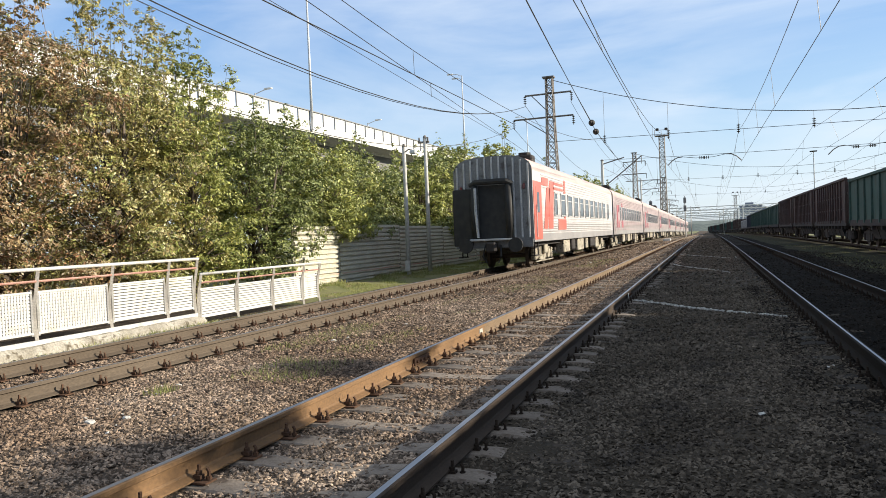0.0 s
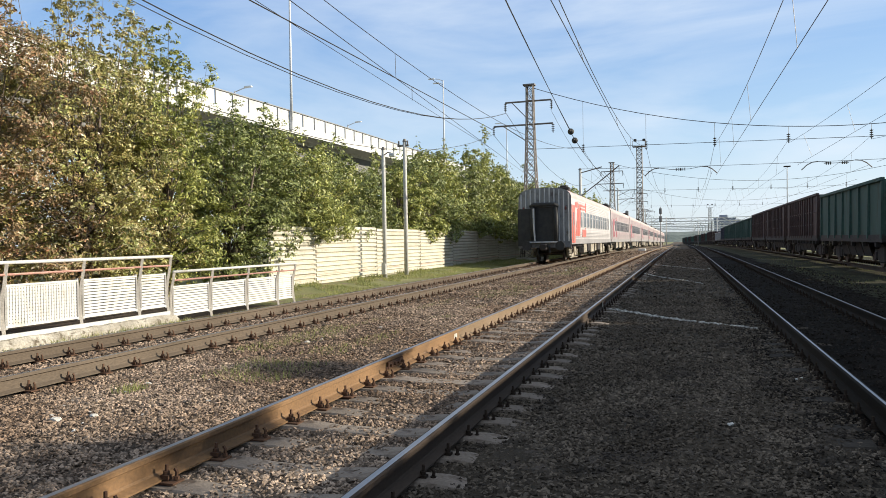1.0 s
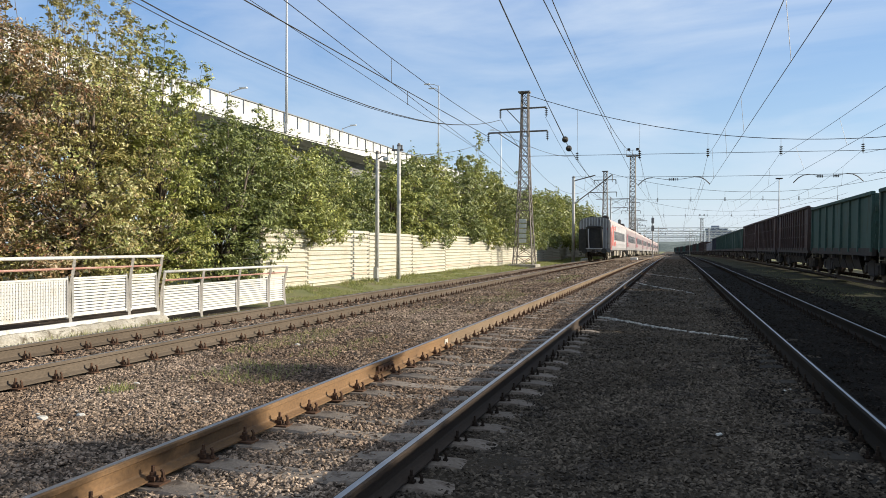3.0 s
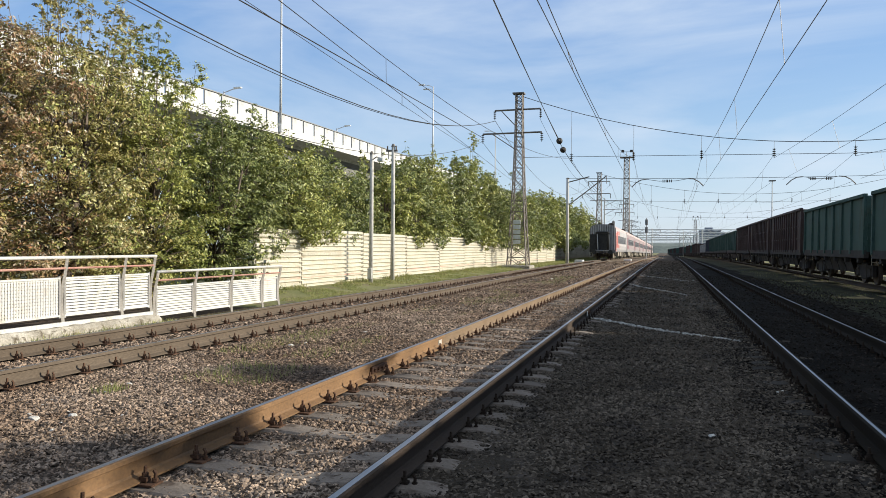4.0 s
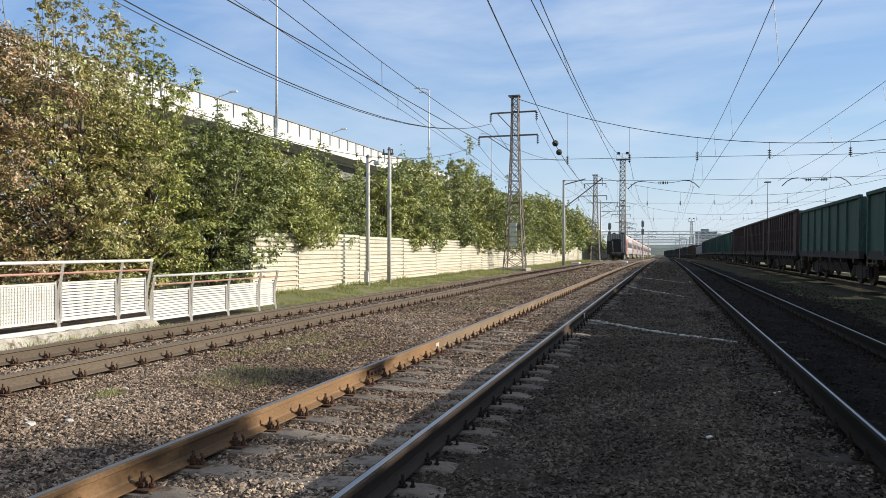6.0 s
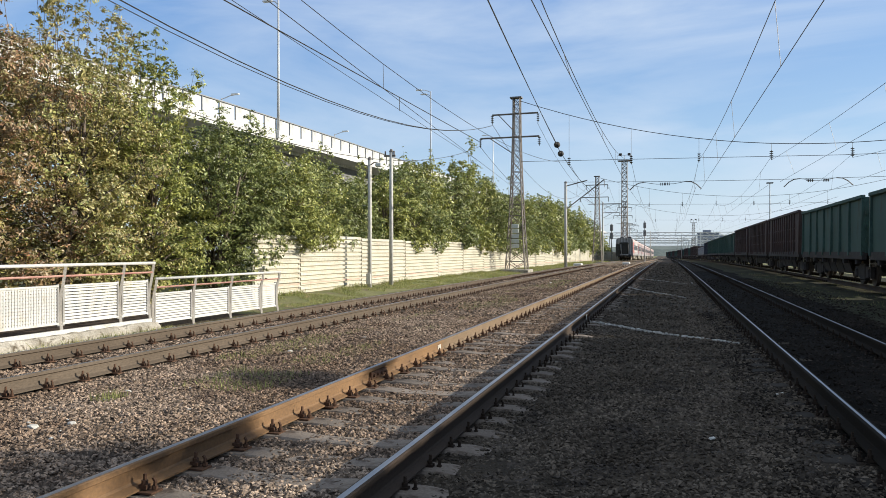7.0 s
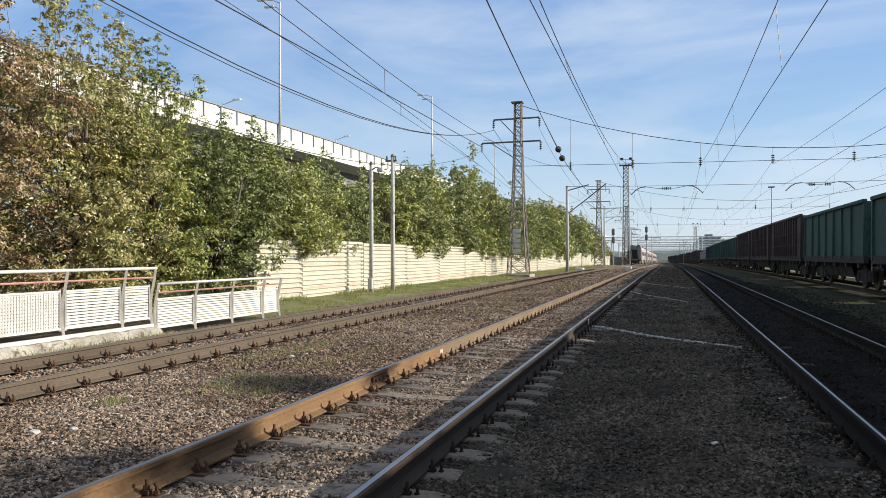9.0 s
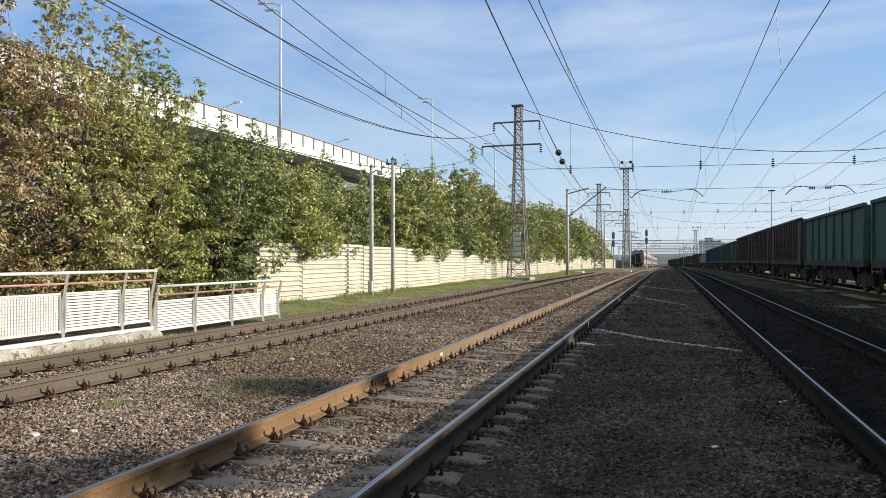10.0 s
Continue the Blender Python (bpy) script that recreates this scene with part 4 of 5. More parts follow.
tube(bm, [(0, 0, 6.1), (2.0, 0, 7.6), (3.9, 0, 9.1)], 0.06, 6)
tube(bm, [(3.9, 0, 9.1), (3.9, 0, 8.3)], 0.03, 5)
part("bracket", bm, M["steel"], pole_3, "slanting steel bracket")


def lattice(bm, h, w0, w1, bays, r):
    """Four leaning corner angles with crossed bracing on each face."""
    def corner(k, z):
        w = (w1 + (w0 - w1) * (1 - z / h) ** 1.8) / 2
        return Vector(((-1, 1, 1, -1)[k] * w, (-1, -1, 1, 1)[k] * w, z))
    zs = [h * (1 - (1 - i / bays) ** 1.15) for i in range(bays + 1)]
    for k in range(4):
        tube(bm, [corner(k, z) for z in zs], r * 1.6, 4)
        for a, b in zip(zs, zs[1:]):
            tube(bm, [corner(k, a), corner((k + 1) % 4, b)], r * 0.7, 4)
            tube(bm, [corner((k + 1) % 4, a), corner(k, b)], r * 0.7, 4)
            tube(bm, [corner(k, b), corner((k + 1) % 4, b)], r * 0.7, 4)


def insulator(bm, x, y, z, n=4, r=0.13, step=0.16):
    tube(bm, [(x, y, z), (x, y, z - step * n - 0.1)], 0.025, 5)
    for k in range(n):
        tube(bm, [(x, y, z - 0.08 - step * k), (x, y, z - 0.14 - step * k)], r, 8, r * 0.4)


def mast(x, y, h, w0, label, arms, panel=False):
    """A lattice mast; arms are (height, reach to the left, reach to the right)."""
    m = thing("lattice_mast", label, "mast", "catenary masts", at=(x, y, -0.35 + float(drop(y))))
    d = -float(drop(y))
    h, arms = h + d, [(z + d, p, q) for z, p, q in arms]
    bm = bmesh.new()
    box(bm, -w0 * 0.7, w0 * 0.7, -w0 * 0.7, w0 * 0.7, -0.3, 0.3, bevel=0.05)
    part("footing", bm, M["kerb"], m)
    bm = bmesh.new()
    lattice(bm, h, w0, 0.5, 17, 0.034)
    part("lattice", bm, M["steel"], m)
    bm = bmesh.new()
    box(bm, -0.5, 0.4, -0.32, 0.32, h, h + 0.1)
    part("head", bm, M["steel"], m)
    for z, a, b in arms:
        bm = bmesh.new()
        tube(bm, [(-a, 0, z), (b, 0, z + 0.02)], 0.07, 6)
        tube(bm, [(-a * 0.75, 0, z), (-0.25, 0, z - 1.3)], 0.035, 5)
        arm = part("crossarm", bm, M["steel"], m)
        for q, nn in ((-a, 4), (b, 4)):
            bm = bmesh.new()
            insulator(bm, q, 0, z, nn)
            part("insulator", bm, M["insulator"], arm)
    if panel:
        for i in range(5):
            bm = bmesh.new()
            box(bm, -0.28, 0.28, -0.74, -0.66, 1.95 + 0.38 * i, 2.25 + 0.38 * i, bevel=0.02)
            part("sign_board", bm, M["panel_grey"], m, "pale board on the mast")
    return m


mast(-11.15, 57.0, 13.5, 1.55, "tall rusty-grey lattice catenary mast with two crossarms", [(12.3, 1.95, 1.65), (10.5, 2.9, 1.75)], panel=True)
mast(-10.4, 118.0, 13.2, 1.5, "lattice catenary mast farther along the fence", [(11.9, 1.7, 1.6), (10.0, 2.6, 1.7)])
mast(-9.6, 182.0, 13.2, 1.5, "distant lattice catenary mast beside the track", [(11.9, 1.7, 1.6), (10.0, 2.6, 1.7)])


def floodlight_mast(x, y, h):
    m = thing("floodlight_mast", "slender lattice floodlight mast with a railed platform", "mast", "floodlight masts", at=(x, y, -0.35 + float(drop(y))))
    bm = bmesh.new()
    lattice(bm, h, 1.5, 1.0, 20, 0.045)
    part("lattice", bm, M["steel"], m)
    bm = bmesh.new()
    box(bm, -1.3, 1.3, -1.0, 1.0, h, h + 0.1)
    for q in (-1.25, 0, 1.25):
        tube(bm, [(q, -0.95, h), (q, -0.95, h + 1.1)], 0.04, 4)
    tube(bm, [(-1.25, -0.95, h + 1.1), (1.25, -0.95, h + 1.1)], 0.04, 4)
    part("platform", bm, M["steel"], m)
    for q in (-0.8, 0.9):
        bm = bmesh.new()
        box(bm, q - 0.3, q + 0.3, -0.2, 0.2, h + 1.1, h + 1.6, bevel=0.08)
        part("floodlight", bm, M["under"], m)


floodlight_mast(-8.2, 154.0, 20.3)
floodlight_mast(10.6, 330.0, 15.5)

mast_r = thing("light_pole", "thin pole with a lamp crown beyond the goods wagons", "pole", at=(13.75, 113.0, -0.3 + float(drop(113.0))))
bm = bmesh.new()
tube(bm, [(0, 0, 0), (0, 0, 11.4)], 0.1, 8, 0.06)
part("shaft", bm, M["lamp_pole"], mast_r)
bm = bmesh.new()
box(bm, -0.45, 0.45, -0.3, 0.3, 11.35, 11.5, bevel=0.05)
part("lamp_crown", bm, M["under"], mast_r)


def sagging(p0, p1, sag, n=20):
    a, b = Vector(p0), Vector(p1)
    return [a.lerp(b, i / n) - Vector((0, 0, 4 * sag * (i / n) * (1 - i / n))) for i in range(n + 1)]


def wire(p0, p1, sag=0.0, r=0.014, label="thin dark overhead line wire", group="overhead wires", extra=()):
    bm = bmesh.new()
    tube(bm, sagging(p0, p1, sag), r, 4)
    for a, b in extra:
        tube(bm, [a, b], r * 0.6, 4)
    return solid("overhead_wire", bm, M["wire"], label, "wire", group)


# feeders on the crossarms
wire((-13.06, -9.0, 11.08), (-13.06, 57.0, 11.15), 3.75, 0.02)
wire((-13.25, -9.0, 10.86), (-13.06, 57.0, 11.15), 3.7, 0.014)
wire((-14.07, -9.0, 9.7), (-14.07, 57.0, 9.57), 4.1, 0.014)
wire((-14.07, -9.0, 9.5), (-14.07, 57.0, 9.88), 0.0, 0.026, extra=[((-14.07, 38.5, 9.77), (-14.1, 38.6, 9.05))])
wire((-14.1, -9.0, 11.35), (-14.1, 57.0, 8.35), 0.1, 0.014)
for (xa, ya), (xb, yb) in (((-13.06, 57.0), (-12.1, 118.0)), ((-12.1, 118.0), (-11.3, 182.0))):
    wire((xa, ya, 11.15), (xb, yb, 11.1), 3.4, 0.02)
    wire((xa - 1.0, ya, 9.5), (xb - 0.9, yb, 9.2), 3.0, 0.018)
    wire((xa + 3.5, ya, 11.2), (xb + 3.4, yb, 11.1), 3.0, 0.014)


def catenary(xa, xb, za, zb, sag, y0, y1, ca, cb, zc, label):
    """One span: the sagging carrier, the level contact wire and the droppers between them."""
    top = sagging((xa, y0, za), (xb, y1, zb), sag)
    drops = []
    for f in (0.12, 0.35, 0.55, 0.7, 0.88):
        i = round(f * 20)
        c = Vector((ca + (cb - ca) * i / 20, y0 + (y1 - y0) * i / 20, zc))
        if abs(top[i].x - c.x) < 0.6:
            drops.append((top[i], c))
    wire((xa, y0, za), (xb, y1, zb), sag, 0.0115, label + ", carrier with droppers", extra=drops)
    wire((ca, y0, zc), (cb, y1, zc), 0.0, 0.0105, label + ", contact wire")


catenary(-7.75, -7.13, 8.3, 8.1, 1.86, -1, 57, -5.7, -10.9, 5.85, "overhead line over the passenger track")
catenary(-2.55, -2.55, 8.3, 8.1, 1.95, -1, 57, -2.2, -2.7, 5.85, "overhead line over the rusty track")
catenary(2.6, 2.21, 8.3, 7.95, 0.95, -1, 57, 2.75, 2.3, 5.75, "overhead line over the shaded track")
catenary(8.4, 7.04, 8.3, 7.75, 0.5, -1, 57, 8.2, 7.6, 6.2, "overhead line over the goods wagons")
catenary(13.2, 12.17, 8.3, 7.75, 1.2, -1, 57, 13.0, 12.5, 6.2, "overhead line beyond the goods wagons")
for x in (-7.13, -2.55, 2.21, 7.04, 12.17):
    catenary(x, x - 0.2, 8.0, 8.4, 1.5, 57, 118, x - 0.2, x + 0.3, 6.0, "farther overhead line")
    catenary(x - 0.2, x, 8.4, 8.4, 1.5, 118, 182, x + 0.3, x - 0.2, 6.0, "distant overhead line")
    catenary(x, x, 8.4, 8.4, 1.5, 182, 246, x - 0.2, x + 0.2, 6.0, "distant overhead line")

# the cut-in wire with two round weights
wire((-4.8, 4.0, 11.6), (-4.8, 34.6, 6.05), 0.25, 0.014)
wire((-4.9, 4.0, 11.9), (-4.8, 34.0, 6.2), 0.35, 0.012)
wire((-4.8, 34.6, 6.05), (-4.8, 47.0, 5.35), 0.15, 0.016)
wire((-4.8, 47.0, 5.35), (-4.4, 118.0, 8.43), 1.5, 0.014)
balls = thing("ball_insulator", "two dark round insulators strung on a wire", "insulator", at=(-4.8, 34.0, 6.15))
for dy, dz in ((0.0, 0.03), (1.25, -0.22)):
    bm = bmesh.new()
    bmesh.ops.create_uvsphere(bm, u_segments=14, v_segments=9, radius=0.145)
    for v in bm.verts:
        v.co = Vector((v.co.x, v.co.y * 1.05 + dy, v.co.z + dz))
    part("ball", bm, M["black"], balls, smooth=True)
    bm = bmesh.new()
    tube(bm, [(0, dy - 0.3, dz + 0.05), (0, dy + 0.3, dz - 0.05)], 0.04, 6)
    part("socket", bm, M["steel"], balls)


def cross_span(y, xl, zl, xr, zr, sag, zf, tracks, label):
    """A flexible cross-span from mast to mast, with the level fixing wire and one insulator a track."""
    c = thing("cross_span", label, "wire", "cross-spans", at=(0, y, 0))
    pts = sagging((xl, 0, zl), (xr, 0, zr), sag, 28)
    bm = bmesh.new()
    tube(bm, pts, 0.025, 5)
    part("carrier_wire", bm, M["wire"], c)
    bm = bmesh.new()
    tube(bm, [(xl, 0, zf + 0.3), ((xl + xr) / 2, 0, zf), (xr, 0, zf + 0.2)], 0.018, 5)
    part("fixing_wire", bm, M["wire"], c)
    for x in tracks:
        f = (x - xl) / (xr - xl)
        zt = zl + (zr - zl) * f - 4 * sag * f * (1 - f)
        bm = bmesh.new()
        tube(bm, [(x, 0, zt), (x, 0, zf + 0.45)], 0.012, 4)
        hanger = part("hanger", bm, M["wire"], c)
        bm = bmesh.new()
        insulator(bm, x, 0, zf + 0.5, 4, 0.14, 0.15)
        part("insulator", bm, M["insulator"], hanger)


cross_span(57.0, -10.9, 12.95, 34.0, 13.2, 4.3, 7.95, (-7.13, -2.55, 2.21, 7.04, 12.17, 17.0), "cross-span wires with insulators between the first masts")
cross_span(118.0, -10.2, 12.7, 36.0, 13.2, 3.6, 8.2, (-7.1, -2.6, 2.2, 7.0, 12.2, 17.0, 22.0), "cross-span wires with insulators over the station throat")
cross_span(182.0, -9.4, 12.7, 36.0, 13.2, 3.6, 8.3, (-7.1, -2.6, 2.2, 7.0, 12.2, 17.0), "distant cross-span wires with insulators")


def arm_span(y, x0, x1, z, arms):
    """A cross wire from the lamp pole with bent steadying arms and insulators."""
    c = thing("cross_span", "cross wire with curved grey steadying arms", "wire", "cross-spans", at=(0, y, 0))
    bm = bmesh.new()
    tube(bm, sagging((x0, 0, z + 0.15), (x1, 0, z + 0.1), 0.25, 20), 0.02, 5)
    part("cross_wire", bm, M["wire"], c)
    for x, d in arms:
        bm = bmesh.new()
        tube(bm, [(x, 0, z - 0.1), (x + d * 0.5, 0, z - 0.15), (x + d * 0.95, 0, z - 0.4), (x + d * 1.4, 0, z - 0.85)], 0.05, 5)
        arm = part("steadying_arm", bm, M["steel"], c)
        bm = bmesh.new()
        tube(bm, [(x, 0, z - 0.1), (x - d * 1.2, 0, z - 0.3), (x - d * 2.6, 0, z - 0.3)], 0.025, 5)
        for k in range(3):
            tube(bm, [(x - d * (2.0 + 0.18 * k), 0, z - 0.3), (x - d * (2.08 + 0.18 * k), 0, z - 0.3)], 0.14, 8)
        part("insulator", bm, M["insulator"], arm)


arm_span(77.0, -10.0, 30.0, 8.25, ((1.8, 1), (-2.2, -1), (12.0, -1), (15.1, 1)))


# ---- crossover between the passenger track and the rusty track ----
def crossover(y0, y1, xa, xb):
    t = thing("railway_track", "crossover rails curving between two tracks", "track", "railway tracks")
    for s in (-1, 1):
        bm = bmesh.new()
        rows = []
        for i in range(33):
            f = i / 32
            x = xa + (xb - xa) * (3 * f * f - 2 * f ** 3) + s * HALF
            rows.append([bm.verts.new((x + a, y0 + (y1 - y0) * f, b - 0.004 + float(drop(y0 + (y1 - y0) * f)))) for a, b in RAIL])
        for p, q in zip(rows, rows[1:]):
            for k in range(len(RAIL)):
                bm.faces.new((p[k], p[(k + 1) % len(RAIL)], q[(k + 1) % len(RAIL)], q[k]))
        bmesh.ops.recalc_face_normals(bm, faces=bm.faces[:])
        for f in bm.faces:
            if f.normal.z > 0.9 and f.calc_center_median().z - float(drop(f.calc_center_median().y)) > -0.008:
                f.material_index = 1
        part("rail", bm, [M["rail_dark"], M["rail_top"]], t)
    bm = bmesh.new()
    for k in range(int((y1 - y0) / PITCH)):
        y = y0 + k * PITCH
        box(bm, xa - 1.2, xb + 1.2, y - 0.12, y + 0.12, -0.33, -0.195)
    tagged(part("sleepers", sink(bm), M["sleeper"], t), kind="stuff")


crossover(84.0, 128.0, TRACK["a"], TRACK["b"])
for x, y in ((-9.3, 82.0), (-4.9, 96.0)):
    sb = thing("point_machine", "low pale grey points machine beside the crossover", "machine", "points machines", at=(x, y, -0.22 + float(drop(y))))
    bm = bmesh.new()
    box(bm, -0.45, 0.45, -0.7, 0.7, 0.0, 0.32, bevel=0.06)
    part("casing", bm, M["panel_grey"], sb)
    bm = bmesh.new()
    tube(bm, [(0.4, 0.3, 0.12), (1.2, 0.3, 0.1)], 0.03, 6)
    part("rod", bm, M["steel"], sb)


# ---- signals, gantries and the far distance ----
def signal(x, y, h, heads):
    s = thing("railway_signal", "tall colour-light signal post with dark heads", "signal", "signals", at=(x, y, -0.3 + float(drop(y))))
    bm = bmesh.new()
    tube(bm, [(0, 0, 0), (0, 0, h)], 0.13, 8, 0.1)
    part("post", bm, M["pole"], s)
    for z in heads:
        bm = bmesh.new()
        box(bm, -0.3, 0.3, -0.16, 0.16, z, z + 1.25, bevel=0.06)
        hd = part("signal_head", bm, M["signal_grey"], s)
        for q in (0.3, 0.9):
            bm = bmesh.new()
            tube(bm, [(0, -0.16, z + q), (0, -0.36, z + q + 0.02)], 0.15, 10)
            part("hood", bm, M["signal_grey"], hd)


signal(-4.75, 171.0, 9.0, (5.7, 7.4))
signal(-10.6, 152.0, 7.6, (4.6, 6.2))


def bracket_pole(x, y, h, arms):
    """A slim concrete pole with level bracket arms and insulators; arms are (height, from, to)."""
    p = thing("catenary_pole", "slim pale concrete pole with steel bracket arms", "pole", "bracket poles", at=(x, y, -0.3 + float(drop(y))))
    bm = bmesh.new()
    tube(bm, [(0, 0, 0), (0, 0, h)], 0.17, 8, 0.12)
    part("shaft", bm, M["pole"], p, smooth=True)
    for z, a, b in arms:
        bm = bmesh.new()
        tube(bm, [(a, 0, z), (b, 0, z + 0.05)], 0.06, 5)
        tube(bm, [(0, 0, z - 1.0), (b * 0.6, 0, z)], 0.04, 5)
        arm = part("bracket", bm, M["steel"], p)
        bm = bmesh.new()
        insulator(bm, b, 0, z, 3)
        part("insulator", bm, M["insulator"], arm)


bracket_pole(-11.2, 138.0, 11.0, ((10.6, -2.6, 3.4), (9.0, -0.2, 3.0)))
for x, y, h in ((-11.4, 205.0, 10.5), (-10.6, 228.0, 11.0), (-12.2, 246.0, 12.0), (-11.0, 285.0, 10.5), (-5.0, 240.0, 9.0), (5.2, 292.0, 9.5), (4.6, 350.0, 10.0)):
    bracket_pole(x, y, h, ((h - 0.6, -1.6, 2.6), (h - 2.0, -0.2, 2.2)))


def gantry(y, z):
    g = thing("gantry", "pale steel catenary gantry across all the tracks", "gantry", "far gantries", at=(0, y, -0.3 + float(drop(y))))
    for x in (-22.0, 10.6, 46.0):
        bm = bmesh.new()
        tube(bm, [(x, 0, 0), (x, 0, z + 1.0)], 0.28, 6)
        part("column", bm, M["lamp_pole"], g)
    bm = bmesh.new()
    for dz in (0, 1.1):
        for dy in (-0.5, 0.5):
            tube(bm, [(-22, dy, z + dz), (46, dy, z + dz)], 0.11, 4)
    for k in range(34):
        tube(bm, [(-22 + 2 * k, -0.5, z + (k % 2) * 1.1), (-20 + 2 * k, -0.5, z + ((k + 1) % 2) * 1.1)], 0.07, 4)
    part("beam", bm, M["panel_grey"], g)


for y, z in ((262, 8.2), (305, 8.4), (352, 8.4), (400, 8.6), (455, 8.8), (520, 9.0)):
    gantry(y, z)


def far_ridge(name, y, x0, x1, h, seed, material, label):
    """A wooded ridge on the skyline."""
    g = np.random.default_rng(seed)
    n = 90
    xs = np.linspace(x0, x1, n)
    hs = np.array([h * (0.55 + 0.45 * noise.noise(Vector((x * 3.0 / (x1 - x0) + seed, 0, 0)))) + g.uniform(0, h * 0.09) for x in xs]) * np.clip(np.minimum(np.arange(n), np.arange(n)[::-1]) / 8, 0.1, 1)
    verts, faces = [], []
    for k, (dy, f) in enumerate(((0, 0.0), (25, 0.7), (60, 1.0), (140, 0.8), (260, 0.0))):
        for x, q in zip(xs, hs):
            verts.append((x, y + dy + g.uniform(-5, 5), -6 + q * f * g.uniform(0.93, 1.07)))
    for k in range(4):
        for i in range(n - 1):
            faces.append((k * n + i, k * n + i + 1, (k + 1) * n + i + 1, (k + 1) * n + i))
    tagged(new(name, mesh_of(name, verts, faces, material)), label, "hill", kind="structure")


far_ridge("backdrop_hill", 900, -700, 900, 22, 3, M["hill"], "hazy wooded hill beyond the station")
for x, y, w, h in ((32, 640, 16, 20), (43, 650, 12, 16.5)):
    bd = thing("far_building", "hazy blue-grey building behind the station", "building", "far buildings", at=(x, y, -5.2))
    bm = bmesh.new()
    box(bm, -w / 2, w / 2, 0, 14, 0, h, bevel=0.3)
    part("wall", bm, M["far_wall"], bd)
    bm = bmesh.new()
    box(bm, -w / 2 - 0.4, w / 2 + 0.4, -0.4, 14.4, h, h + 0.8)
    box(bm, -w / 4, w / 8, 3, 9, h + 0.8, h + 3.2)
    part("roof", bm, M["far_wall"], bd)
    for i in range(int(w / 4)):
        for j in range(int(h / 3.4)):
            bm = bmesh.new()
            box(bm, -w / 2 + 1.2 + 4 * i, -w / 2 + 2.8 + 4 * i, -0.06, 0.04, 1.2 + 3.2 * j, 2.8 + 3.2 * j)
            part("window", bm, M["glass"], bd)


def along(x, y, length):
    """The pose of a vehicle of that length, its rear at y, on the falling line."""
    z0, z1 = float(drop(y)), float(drop(y + length))
    return pose(x, y, z0, math.degrees(math.atan2(z1 - z0, length)))


# ---- goods wagons ----
def bogie(parent, y, wheelbase, r, frame_mat, half=0.98, springs=False):
    bm = bmesh.new()
    for s in (-1, 1):
        x = s * half
        extrude(bm, [(x - 0.07, 0.3), (x + 0.07, 0.3), (x + 0.07, 0.75), (x - 0.07, 0.75)], y - wheelbase / 2 - 0.3, y + wheelbase / 2 + 0.3)
        box(bm, x - 0.1, x + 0.1, y - 0.45, y + 0.45, 0.2, 0.85, bevel=0.05)
        for q in (-1, 1):
            box(bm, x - 0.13, x + 0.13, y + q * wheelbase / 2 - 0.2, y + q * wheelbase / 2 + 0.2, 0.3, 0.68, bevel=0.06)
    box(bm, -half, half, y - 0.22, y + 0.22, 0.5, 0.8)
    if springs:
        for s in (-1, 1):
            for q in (-1, 1):
                for e in (-0.36, 0.36):
                    yy = y + q * wheelbase / 2 + e
                    tube(bm, [(s * (half + 0.06), yy, 0.3), (s * (half + 0.06), yy, 0.72)], 0.1, 8)
                    for z in (0.34, 0.44, 0.54, 0.64):
                        tube(bm, [(s * (half + 0.06), yy, z), (s * (half + 0.06), yy, z + 0.05)], 0.125, 8)
            box(bm, s * (half + 0.2) - 0.05, s * (half + 0.2) + 0.05, y - 0.3, y + 0.3, 0.5, 0.92, bevel=0.03)
            tube(bm, [(s * (half + 0.16), y - wheelbase / 2 - 0.5, 0.22), (s * (half + 0.16), y + wheelbase / 2 + 0.5, 0.22)], 0.025, 5)
    part("bogie", bm, frame_mat, parent)
    sets = []
    for q in (-1, 1):
        bm = bmesh.new()
        for s in (-1, 1):
            x = s * HALF
            tube(bm, [(x - 0.065, 0, 0), (x - 0.03, 0, 0), (x + 0.03, 0, 0), (x + 0.065, 0, 0)], r, 20)
            tube(bm, [(x - 0.08, 0, 0), (x + 0.08, 0, 0)], r * 0.35, 10)
        tube(bm, [(-1.0, 0, 0), (1.0, 0, 0)], 0.09, 8)
        w = part("wheelset", bm, M["wheel"], parent)
        w.location = (0, y + q * wheelbase / 2, r)
        sets.append(w)
    return sets


WL = 13.92


